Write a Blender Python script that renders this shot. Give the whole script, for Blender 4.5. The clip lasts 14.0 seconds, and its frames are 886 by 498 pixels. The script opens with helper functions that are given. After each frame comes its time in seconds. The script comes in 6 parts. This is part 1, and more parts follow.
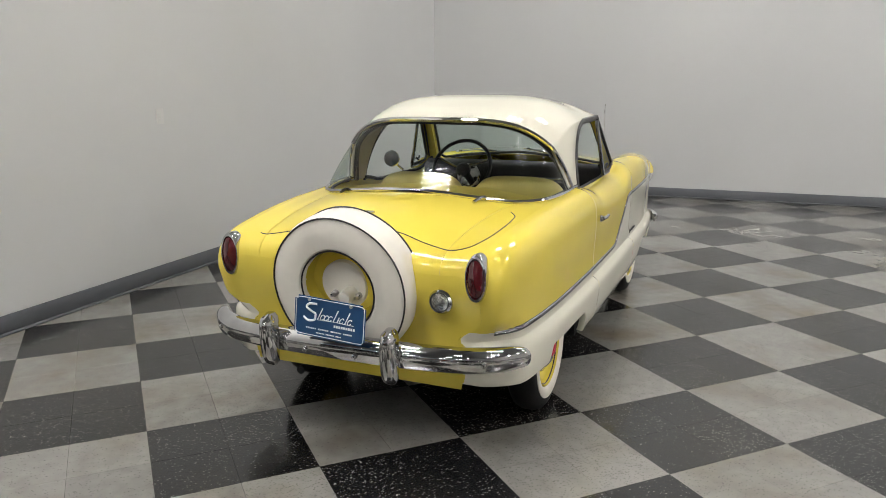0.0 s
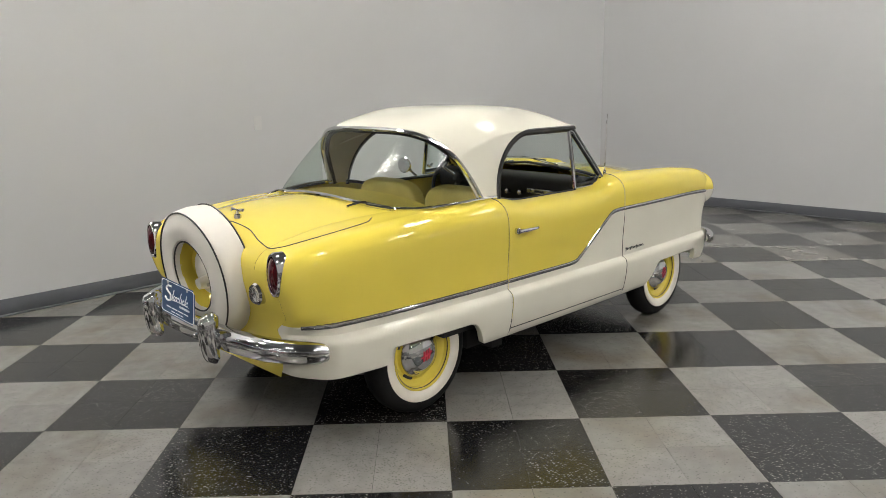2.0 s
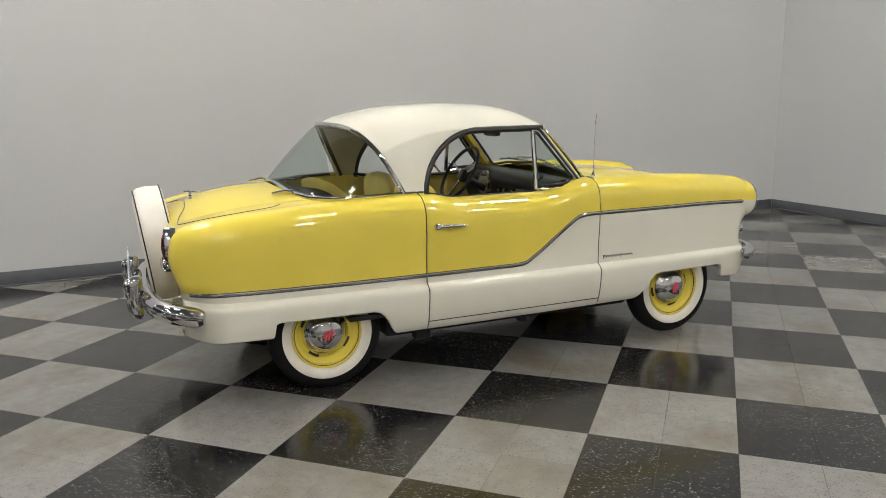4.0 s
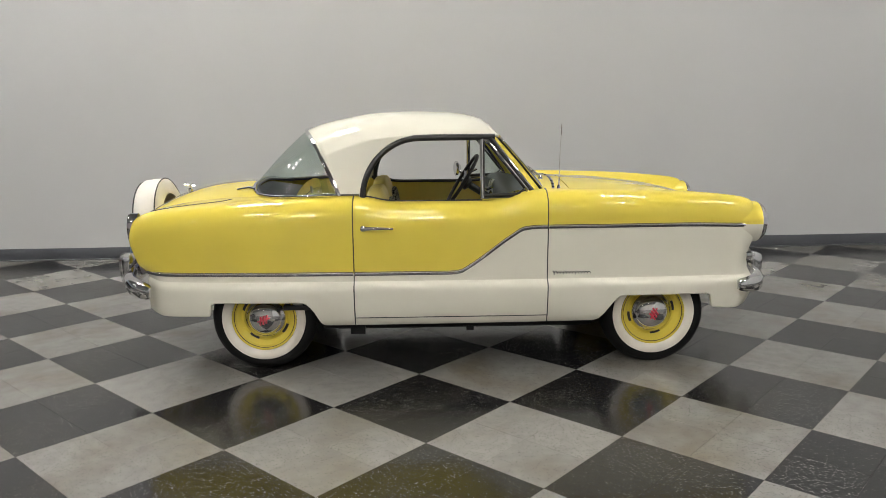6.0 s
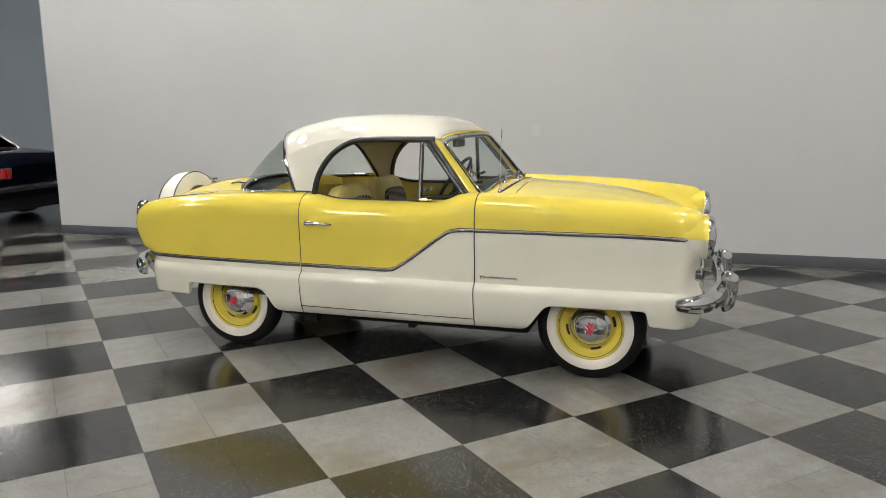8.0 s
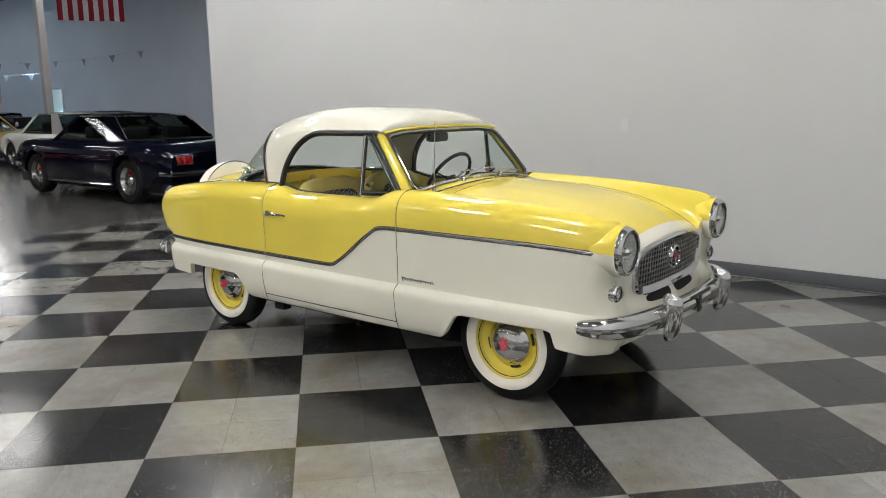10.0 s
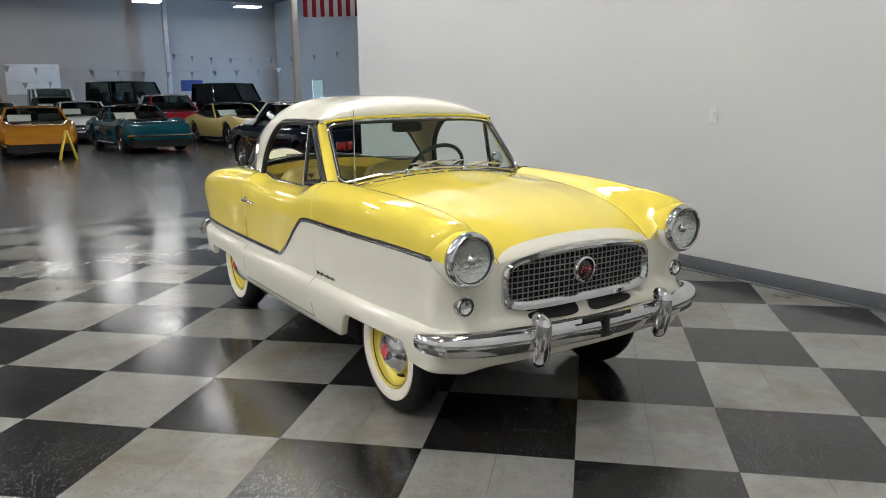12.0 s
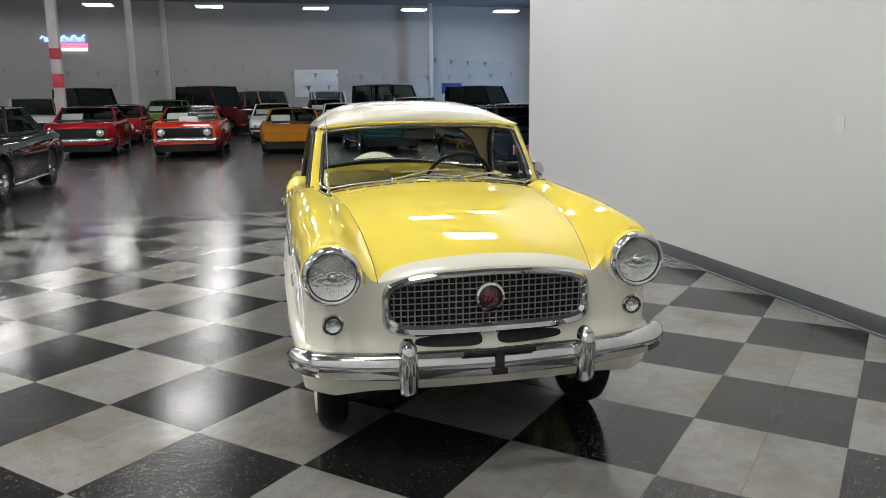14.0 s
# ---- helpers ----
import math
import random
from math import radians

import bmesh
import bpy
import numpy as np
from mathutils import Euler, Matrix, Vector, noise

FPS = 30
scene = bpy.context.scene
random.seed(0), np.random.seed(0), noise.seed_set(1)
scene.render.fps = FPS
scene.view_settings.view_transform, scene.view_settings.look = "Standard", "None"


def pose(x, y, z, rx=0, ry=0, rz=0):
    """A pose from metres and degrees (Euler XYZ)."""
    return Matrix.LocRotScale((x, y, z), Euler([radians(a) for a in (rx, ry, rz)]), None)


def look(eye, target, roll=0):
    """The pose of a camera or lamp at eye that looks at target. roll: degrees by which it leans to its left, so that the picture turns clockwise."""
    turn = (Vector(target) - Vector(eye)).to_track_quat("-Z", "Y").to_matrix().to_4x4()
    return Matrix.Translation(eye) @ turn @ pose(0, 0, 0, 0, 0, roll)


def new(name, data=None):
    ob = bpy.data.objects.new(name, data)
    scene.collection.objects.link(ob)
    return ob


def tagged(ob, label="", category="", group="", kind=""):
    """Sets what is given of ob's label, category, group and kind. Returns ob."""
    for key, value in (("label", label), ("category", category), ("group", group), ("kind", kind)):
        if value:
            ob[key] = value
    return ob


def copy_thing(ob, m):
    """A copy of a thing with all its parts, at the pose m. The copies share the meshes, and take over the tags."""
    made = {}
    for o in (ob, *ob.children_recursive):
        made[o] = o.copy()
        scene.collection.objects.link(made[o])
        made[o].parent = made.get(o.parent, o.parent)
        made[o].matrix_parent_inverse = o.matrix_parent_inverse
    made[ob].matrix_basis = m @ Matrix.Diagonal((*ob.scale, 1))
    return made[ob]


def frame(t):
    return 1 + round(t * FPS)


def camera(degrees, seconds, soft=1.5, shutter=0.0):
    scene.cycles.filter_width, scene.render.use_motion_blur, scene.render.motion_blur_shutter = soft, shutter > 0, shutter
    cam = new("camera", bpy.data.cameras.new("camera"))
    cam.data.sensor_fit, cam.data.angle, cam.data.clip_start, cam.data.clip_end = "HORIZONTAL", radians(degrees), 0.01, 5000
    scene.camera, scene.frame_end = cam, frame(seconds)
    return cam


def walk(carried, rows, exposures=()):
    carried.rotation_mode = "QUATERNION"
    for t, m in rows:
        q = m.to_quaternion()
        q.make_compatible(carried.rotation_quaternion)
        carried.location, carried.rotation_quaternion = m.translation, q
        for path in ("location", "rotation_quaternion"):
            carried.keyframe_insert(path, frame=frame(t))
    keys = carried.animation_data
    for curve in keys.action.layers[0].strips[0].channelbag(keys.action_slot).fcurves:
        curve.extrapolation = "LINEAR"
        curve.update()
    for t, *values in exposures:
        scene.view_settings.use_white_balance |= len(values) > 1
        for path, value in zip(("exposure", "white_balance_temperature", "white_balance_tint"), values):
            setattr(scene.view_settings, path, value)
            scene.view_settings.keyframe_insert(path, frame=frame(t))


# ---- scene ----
cam = camera(60.6, 14.0, soft=0.7)

PATH = [
    (0, (-2.699, 2.473, 1.494), (-0.911, 1.692, 1.054), -0.24),
    (0.5, (-2.876, 2.042, 1.521), (-1.015, 1.456, 1.082), -0.65),
    (1, (-3.053, 1.602, 1.518), (-1.142, 1.200, 1.082), -0.74),
    (1.5, (-3.151, 1.145, 1.503), (-1.210, 0.921, 1.075), -0.81),
    (2, (-3.236, 0.693, 1.496), (-1.280, 0.647, 1.081), -0.81),
    (2.5, (-3.307, 0.248, 1.482), (-1.353, 0.378, 1.074), -0.80),
    (3, (-3.271, -0.203, 1.468), (-1.335, 0.105, 1.070), -0.79),
    (3.2, (-3.253, -0.377, 1.460), (-1.331, 0.003, 1.062), -0.78),
    (5.3, (-2.577, -2.144, 1.439), (-0.951, -1.042, 1.062), -0.69),
    (5.5, (-2.482, -2.301, 1.437), (-0.899, -1.138, 1.064), -0.64),
    (6, (-2.244, -2.704, 1.435), (-0.773, -1.401, 1.063), -0.45),
    (6.5, (-1.955, -3.028, 1.433), (-0.597, -1.606, 1.065), -0.43),
    (7, (-1.655, -3.375, 1.432), (-0.429, -1.838, 1.065), -0.41),
    (7.5, (-1.316, -3.655, 1.429), (-0.226, -2.019, 1.061), -0.48),
    (8, (-0.942, -3.880, 1.435), (0.006, -2.157, 1.070), -0.46),
    (8.2, (-0.790, -3.969, 1.433), (0.099, -2.215, 1.065), -0.44),
    (10.3, (1.013, -4.266, 1.41), (1.223, -2.313, 1.031), -0.5),
    (10.5, (1.172, -4.263, 1.407), (1.32, -2.306, 1.022), -0.5),
    (11, (1.607, -4.217, 1.407), (1.589, -2.256, 1.015), -0.6),
    (11.5, (2.036, -4.114, 1.405), (1.845, -2.163, 1.008), -0.7),
    (12, (2.465, -3.995, 1.4), (2.092, -2.07, 1.002), -0.8),
    (12.5, (2.829, -3.82, 1.393), (2.287, -1.937, 0.996), -0.8),
    (13, (3.166, -3.667, 1.395), (2.456, -1.839, 1.002), -0.8),
    (13.5, (3.479, -3.508, 1.407), (2.608, -1.75, 1.019), -0.7),
    (14, (3.754, -3.292, 1.404), (2.731, -1.617, 1.02), -0.7),
]
walk(cam, [(t, look(eye, target, roll)) for t, eye, target, roll in PATH], ((0, 0.09, 6500, 10), (3, 0.0, 6550, 10), (6.5, 0.04, 6550, 10), (8, 0.10, 6500, 10), (10.5, 0.17, 6300, 10), (14, 0.28, 6250, 10)))

# ---- light ----
world = bpy.data.worlds.new("world")
scene.world = world
world.use_nodes = True
world.node_tree.nodes["Background"].inputs[0].default_value = (0.5, 0.55, 0.6, 1)
world.node_tree.nodes["Background"].inputs[1].default_value = 0.15
TUBE_HALL, TUBE_NEAR = 27, 48
scene.view_settings.exposure = 0.0


# ---- materials ----
def mat(name, color, rough=0.5, metal=0.0, coat=0.0, **more):
    m = bpy.data.materials.new(name)
    m.use_nodes = True
    b = m.node_tree.nodes["Principled BSDF"]
    b.inputs["Base Color"].default_value = (*color, 1)
    b.inputs["Roughness"].default_value = rough
    b.inputs["Metallic"].default_value = metal
    b.inputs["Coat Weight"].default_value = coat
    b.inputs["Coat Roughness"].default_value = 0.03
    for k, v in more.items():
        b.inputs[k.replace("_", " ")].default_value = v
    return m


def vary(m, scale, amount, bump=0.0, bump_scale=None, rough=0.0, detail=4.0, stretch=(1, 1, 1)):
    """Multiply the base colour by soft noise, add fine relief and uneven gloss."""
    nt = m.node_tree
    b = nt.nodes["Principled BSDF"]
    co = nt.nodes.new("ShaderNodeTexCoord")
    mp = nt.nodes.new("ShaderNodeMapping")
    mp.inputs["Scale"].default_value = stretch
    nt.links.new(co.outputs["Object"], mp.inputs[0])
    n = nt.nodes.new("ShaderNodeTexNoise")
    n.inputs["Scale"].default_value, n.inputs["Detail"].default_value = scale, detail
    nt.links.new(mp.outputs[0], n.inputs["Vector"])
    r = nt.nodes.new("ShaderNodeMapRange")
    r.inputs["From Min"].default_value, r.inputs["From Max"].default_value = 0.3, 0.7
    r.inputs["To Min"].default_value, r.inputs["To Max"].default_value = 1 - amount, 1 + amount
    nt.links.new(n.outputs["Fac"], r.inputs["Value"])
    mx = nt.nodes.new("ShaderNodeMix")
    mx.data_type, mx.blend_type = "RGBA", "MULTIPLY"
    mx.inputs[0].default_value = 1.0
    base = b.inputs["Base Color"]
    if base.is_linked:
        nt.links.new(base.links[0].from_socket, mx.inputs[6])
    else:
        mx.inputs[6].default_value = base.default_value
    nt.links.new(r.outputs[0], mx.inputs[7])
    nt.links.new(mx.outputs[2], base)
    if rough:
        r2 = nt.nodes.new("ShaderNodeMapRange")
        r2.inputs["From Min"].default_value, r2.inputs["From Max"].default_value = 0.3, 0.7
        v = b.inputs["Roughness"].default_value
        r2.inputs["To Min"].default_value, r2.inputs["To Max"].default_value = max(0, v - rough), v + rough
        nt.links.new(n.outputs["Fac"], r2.inputs["Value"])
        nt.links.new(r2.outputs[0], b.inputs["Roughness"])
    if bump:
        n2 = nt.nodes.new("ShaderNodeTexNoise")
        n2.inputs["Scale"].default_value, n2.inputs["Detail"].default_value = bump_scale or scale * 6, 5
        nt.links.new(mp.outputs[0], n2.inputs["Vector"])
        bp = nt.nodes.new("ShaderNodeBump")
        bp.inputs["Strength"].default_value, bp.inputs["Distance"].default_value = bump, 0.004
        nt.links.new(n2.outputs["Fac"], bp.inputs["Height"])
        nt.links.new(bp.outputs[0], b.inputs["Normal"])
    return m


def tile_material(name, base, fleck, amount, brownish, ior):
    """Vinyl composition tile: mottled base with short flecks, waxed, each tile a little different."""
    m = mat(name, base, 0.16, 0, 0.0, IOR=ior)
    nt = m.node_tree
    b = nt.nodes["Principled BSDF"]
    co = nt.nodes.new("ShaderNodeNewGeometry")
    info = nt.nodes.new("ShaderNodeObjectInfo")
    wob = nt.nodes.new("ShaderNodeTexNoise")
    wob.inputs["Scale"].default_value, wob.inputs["Detail"].default_value = 14, 6
    nt.links.new(co.outputs["Position"], wob.inputs["Vector"])
    # short chips lying two ways, more on some tiles than on others
    chips = []
    for turn, stretch in ((0.5, (1.0, 0.36, 1.0)), (2.0, (1.0, 0.42, 1.0))):
        mp = nt.nodes.new("ShaderNodeMapping")
        mp.inputs["Rotation"].default_value, mp.inputs["Scale"].default_value = (0, 0, turn), stretch
        nt.links.new(co.outputs["Position"], mp.inputs[0])
        vor = nt.nodes.new("ShaderNodeTexVoronoi")
        vor.inputs["Scale"].default_value = 205
        nt.links.new(mp.outputs[0], vor.inputs["Vector"])
        near = nt.nodes.new("ShaderNodeMapRange")
        near.inputs["From Min"].default_value, near.inputs["From Max"].default_value = 0.34, 0.20
        nt.links.new(vor.outputs["Distance"], near.inputs["Value"])
        sep = nt.nodes.new("ShaderNodeSeparateColor")
        nt.links.new(vor.outputs["Color"], sep.inputs[0])
        some = nt.nodes.new("ShaderNodeMath")
        some.operation = "MULTIPLY_ADD"
        nt.links.new(info.outputs["Random"], some.inputs[0])
        some.inputs[1].default_value, some.inputs[2].default_value = 0.9 * amount, 0.15 * amount
        pick = nt.nodes.new("ShaderNodeMath")
        pick.operation = "LESS_THAN"
        nt.links.new(sep.outputs[0], pick.inputs[0])
        nt.links.new(some.outputs[0], pick.inputs[1])
        both = nt.nodes.new("ShaderNodeMath")
        both.operation = "MULTIPLY"
        nt.links.new(near.outputs[0], both.inputs[0])
        nt.links.new(pick.outputs[0], both.inputs[1])
        chips.append(both)
    th = nt.nodes.new("ShaderNodeMath")
    th.operation = "MAXIMUM"
    nt.links.new(chips[0].outputs[0], th.inputs[0])
    nt.links.new(chips[1].outputs[0], th.inputs[1])
    big = nt.nodes.new("ShaderNodeTexNoise")
    big.inputs["Scale"].default_value, big.inputs["Detail"].default_value = 1.7, 7
    nt.links.new(co.outputs["Position"], big.inputs["Vector"])
    m1 = nt.nodes.new("ShaderNodeMix")
    m1.data_type = "RGBA"
    m1.inputs[6].default_value, m1.inputs[7].default_value = (*base, 1), (*brownish, 1)
    r0 = nt.nodes.new("ShaderNodeMapRange")
    r0.inputs["From Min"].default_value, r0.inputs["From Max"].default_value = 0.47, 0.76
    nt.links.new(big.outputs["Fac"], r0.inputs["Value"])
    nt.links.new(r0.outputs[0], m1.inputs[0])
    m2 = nt.nodes.new("ShaderNodeMix")
    m2.data_type = "RGBA"
    nt.links.new(th.outputs[0], m2.inputs[0])
    nt.links.new(m1.outputs[2], m2.inputs[6])
    m2.inputs[7].default_value = (*fleck, 1)
    # tone of each tile and soft mottling
    mot = nt.nodes.new("ShaderNodeMath")
    mot.operation = "MULTIPLY_ADD"
    two = nt.nodes.new("ShaderNodeMath")
    two.operation = "ADD"
    nt.links.new(info.outputs["Random"], two.inputs[0])
    nt.links.new(co.outputs["Random Per Island"], two.inputs[1])
    nt.links.new(two.outputs[0], mot.inputs[0])
    mot.inputs[1].default_value, mot.inputs[2].default_value = 0.16, 0.63
    mot2 = nt.nodes.new("ShaderNodeMath")
    mot2.operation = "MULTIPLY_ADD"
    nt.links.new(wob.outputs["Fac"], mot2.inputs[0])
    mot2.inputs[1].default_value = 0.46
    nt.links.new(mot.outputs[0], mot2.inputs[2])
    m3 = nt.nodes.new("ShaderNodeMix")
    m3.data_type, m3.blend_type = "RGBA", "MULTIPLY"
    m3.inputs[0].default_value = 1
    nt.links.new(m2.outputs[2], m3.inputs[6])
    nt.links.new(mot2.outputs[0], m3.inputs[7])
    nt.links.new(m3.outputs[2], b.inputs["Base Color"])
    rr = nt.nodes.new("ShaderNodeMapRange")
    rr.inputs["From Min"].default_value, rr.inputs["From Max"].default_value = 0.3, 0.7
    rr.inputs["To Min"].default_value, rr.inputs["To Max"].default_value = 0.12, 0.23
    nt.links.new(big.outputs["Fac"], rr.inputs["Value"])
    nt.links.new(rr.outputs[0], b.inputs["Roughness"])
    bp = nt.nodes.new("ShaderNodeBump")
    bp.inputs["Strength"].default_value, bp.inputs["Distance"].default_value = 0.12, 0.003
    nt.links.new(wob.outputs["Fac"], bp.inputs["Height"])
    nt.links.new(bp.outputs[0], b.inputs["Normal"])
    return m


def pane(name, tint, straight=0.028, grazing=0.5):
    """Thin pane: clear with a mirror-like sheen that grows at grazing angles."""
    m = bpy.data.materials.new(name)
    m.use_nodes = True
    nt = m.node_tree
    nt.nodes.remove(nt.nodes["Principled BSDF"])
    tr = nt.nodes.new("ShaderNodeBsdfTransparent")
    tr.inputs[0].default_value = (*tint, 1)
    gl = nt.nodes.new("ShaderNodeBsdfGlossy")
    gl.inputs["Roughness"].default_value = 0.01
    lw = nt.nodes.new("ShaderNodeLayerWeight")
    lw.inputs["Blend"].default_value = 0.5
    pw = nt.nodes.new("ShaderNodeMath")
    pw.operation, pw.inputs[1].default_value = "POWER", 4.5
    nt.links.new(lw.outputs["Facing"], pw.inputs[0])
    fr = nt.nodes.new("ShaderNodeMath")
    fr.operation, fr.inputs[1].default_value, fr.inputs[2].default_value = "MULTIPLY_ADD", grazing, straight
    nt.links.new(pw.outputs[0], fr.inputs[0])
    mx = nt.nodes.new("ShaderNodeMixShader")
    nt.links.new(fr.outputs[0], mx.inputs[0])
    nt.links.new(tr.outputs[0], mx.inputs[1])
    nt.links.new(gl.outputs[0], mx.inputs[2])
    nt.links.new(mx.outputs[0], nt.nodes["Material Output"].inputs["Surface"])
    return m


def emit(name, color, strength):
    m = mat(name, (0.8, 0.8, 0.8), 0.4)
    b = m.node_tree.nodes["Principled BSDF"]
    b.inputs["Emission Color"].default_value = (*color, 1)
    b.inputs["Emission Strength"].default_value = strength
    return m


M = {}
M["yellow"] = vary(mat("yellow_paint", (0.74, 0.600, 0.090), 0.6, 0, 1.0, Specular_IOR_Level=0.0), 3, 0.03)
M["cream"] = vary(mat("cream_paint", (0.75, 0.73, 0.62), 0.6, 0, 1.0, Specular_IOR_Level=0.0), 3, 0.025)
M["chrome"] = vary(mat("chrome", (0.62, 0.62, 0.62), 0.06, 1.0), 14, 0.08, 0.05, 40, 0.05)
M["steel"] = vary(mat("brushed_metal", (0.5, 0.49, 0.47), 0.3, 1.0), 20, 0.15, 0.1, 60, 0.08)
M["rubber"] = vary(mat("black_rubber", (0.006, 0.006, 0.006), 0.6, Specular_IOR_Level=0.2), 20, 0.2, 0.2, 80)
M["black"] = vary(mat("black_trim", (0.012, 0.012, 0.012), 0.4), 20, 0.2)
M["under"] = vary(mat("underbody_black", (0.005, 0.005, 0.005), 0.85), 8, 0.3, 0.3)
M["whitewall"] = vary(mat("whitewall_rubber", (0.74, 0.70, 0.61), 0.5), 12, 0.06, 0.1)
M["vinyl"] = vary(mat("white_vinyl", (0.76, 0.73, 0.66), 0.42), 7, 0.05, 0.5, 14)
M["seat"] = vary(mat("yellow_vinyl", (0.70, 0.58, 0.18), 0.5), 9, 0.08, 0.25, 60)
M["trim_yellow"] = vary(mat("interior_yellow", (0.78, 0.65, 0.18), 0.45), 6, 0.06)
M["headliner"] = vary(mat("headliner_cloth", (0.50, 0.46, 0.36), 0.9), 8, 0.05, 0.3, 120)
M["red_lens"] = mat("red_lens", (0.07, 0.003, 0.006), 0.12, 0, 0.8)
M["clear_lens"] = mat("ribbed_lens", (0.62, 0.64, 0.62), 0.16, 0.35, 0.6)
M["reflector"] = vary(mat("lamp_reflector", (0.90, 0.90, 0.88), 0.10, 1.0), 60, 0.1, 0.5, 70)
M["lens_glass"] = pane("lamp_glass", (0.96, 0.97, 0.96))
M["grille_bar"] = vary(mat("dull_grille_metal", (0.24, 0.235, 0.225), 0.42, 0.7), 25, 0.15)
M["red"] = mat("red_enamel", (0.55, 0.02, 0.05), 0.3, 0, 0.5)
M["blue_plate"] = vary(mat("blue_plate", (0.012, 0.06, 0.16), 0.3, 0, 0.4), 6, 0.05)
M["white_ink"] = mat("white_ink", (0.85, 0.86, 0.88), 0.5)
M["pane"] = pane("window_glass", (0.80, 0.86, 0.83))
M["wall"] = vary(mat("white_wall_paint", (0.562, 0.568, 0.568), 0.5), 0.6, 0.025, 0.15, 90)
# short wall: its weaker light is put into a darker grey paint
M["wall_short"] = vary(mat("dimmed_wall_paint", (0.445, 0.45, 0.45), 0.5), 0.6, 0.025, 0.15, 90)
M["hall_wall"] = vary(mat("grey_hall_paint", (0.43, 0.418, 0.41), 0.8), 0.3, 0.06, 0.2, 30)
# the cool blue light on the side wall is mixed into this colour
M["hall_blue_lit"] = vary(mat("blue_lit_hall_paint", (0.62, 0.71, 0.80), 0.8), 0.3, 0.06, 0.2, 30)
M["ceiling"] = vary(mat("grey_ceiling", (0.22, 0.22, 0.22), 0.9), 0.5, 0.1)
M["baseboard"] = vary(mat("grey_rubber_baseboard", (0.085, 0.09, 0.10), 0.5), 4, 0.08)
M["plastic"] = mat("white_plastic", (0.60, 0.60, 0.59), 0.5)
M["concrete"] = vary(mat("polished_concrete", (0.050, 0.048, 0.046), 0.24), 0.5, 0.10, 0.04, 30, 0.02)
M["tile_dark"] = tile_material("dark_vinyl_tile", (0.0105, 0.0105, 0.0115), (0.30, 0.29, 0.27), 0.21, (0.019, 0.016, 0.011), 1.50)
M["tile_light"] = tile_material("light_vinyl_tile", (0.196, 0.192, 0.178), (0.070, 0.068, 0.060), 0.36, (0.125, 0.108, 0.078), 1.58)
M["pole"] = vary(mat("white_steel_paint", (0.55, 0.54, 0.53), 0.5), 2, 0.06)


# ---- building helpers ----
def finish(ob, mats, smooth=True):
    for m in mats:
        ob.data.materials.append(m)
    if smooth:
        ob.data.polygons.foreach_set("use_smooth", [True] * len(ob.data.polygons))
        ob.data.set_sharp_from_angle(angle=radians(35))
    return ob


def part(name, bm, material, parent, label="", smooth=True):
    """Link a bmesh as one mesh object under a thing or a part."""
    me = bpy.data.meshes.new(name)
    bmesh.ops.recalc_face_normals(bm, faces=bm.faces)
    bm.to_mesh(me)
    bm.free()
    ob = new(name, me)
    finish(ob, material if isinstance(material, (list, tuple)) else [material], smooth)
    if parent is not None:
        ob.parent = parent
    if label:
        ob["label"] = label
    return ob


def thing(name, m, label, category, group="", kind=""):
    ob = new(name)
    ob.matrix_basis = m
    ob.empty_display_size = 0.1
    return tagged(ob, label, category, group, kind)


def box(bm, x0, x1, y0, y1, z0, z1, bevel=0.0, m=None):
    mm = Matrix.Translation(((x0 + x1) / 2, (y0 + y1) / 2, (z0 + z1) / 2)) @ Matrix.Diagonal((x1 - x0, y1 - y0, z1 - z0, 1))
    r = bmesh.ops.create_cube(bm, size=1, matrix=(m @ mm) if m else mm)
    if bevel:
        es = {e for v in r["verts"] for e in v.link_edges}
        bmesh.ops.bevel(bm, geom=list(es), offset=bevel, segments=2, affect="EDGES", profile=0.5)


def grid(bm, rows, close_u=False, close_v=False, mat_of=None):
    """Faces between rows of points; rows must be equally long."""
    vs = [[bm.verts.new(p) for p in row] for row in rows]
    nr, nc = len(vs), len(vs[0])
    for i in range(nr - (0 if close_u else 1)):
        for j in range(nc - (0 if close_v else 1)):
            q = (vs[i][j], vs[(i + 1) % nr][j], vs[(i + 1) % nr][(j + 1) % nc], vs[i][(j + 1) % nc])
            try:
                f = bm.faces.new(q)
                if mat_of:
                    f.material_index = mat_of(i, j)
            except ValueError:
                pass
    return vs


def tube(bm, pts, r, n=8, ends=True, flat=1.0, up=None):
    """A round (or flattened) bar along points; r is a number or a function of 0..1."""
    pts = [Vector(p) for p in pts]
    rows = []
    side = None
    for i, p in enumerate(pts):
        d = (pts[min(i + 1, len(pts) - 1)] - pts[max(i - 1, 0)]).normalized()
        ref = Vector(up) if up else (Vector((0, 0, 1)) if abs(d.z) < 0.9 else Vector((1, 0, 0)))
        a = d.cross(ref).normalized()
        if side is not None and a.dot(side) < 0:
            a = -a
        side = a
        b = a.cross(d).normalized()
        rr = r(i / (len(pts) - 1)) if callable(r) else r
        rows.append([p + a * rr * math.cos(t) * flat + b * rr * math.sin(t) for t in (2 * math.pi * k / n for k in range(n))])
    vs = grid(bm, rows, close_v=True)
    if ends:
        bm.faces.new(vs[0][::-1])
        bm.faces.new(vs[-1])


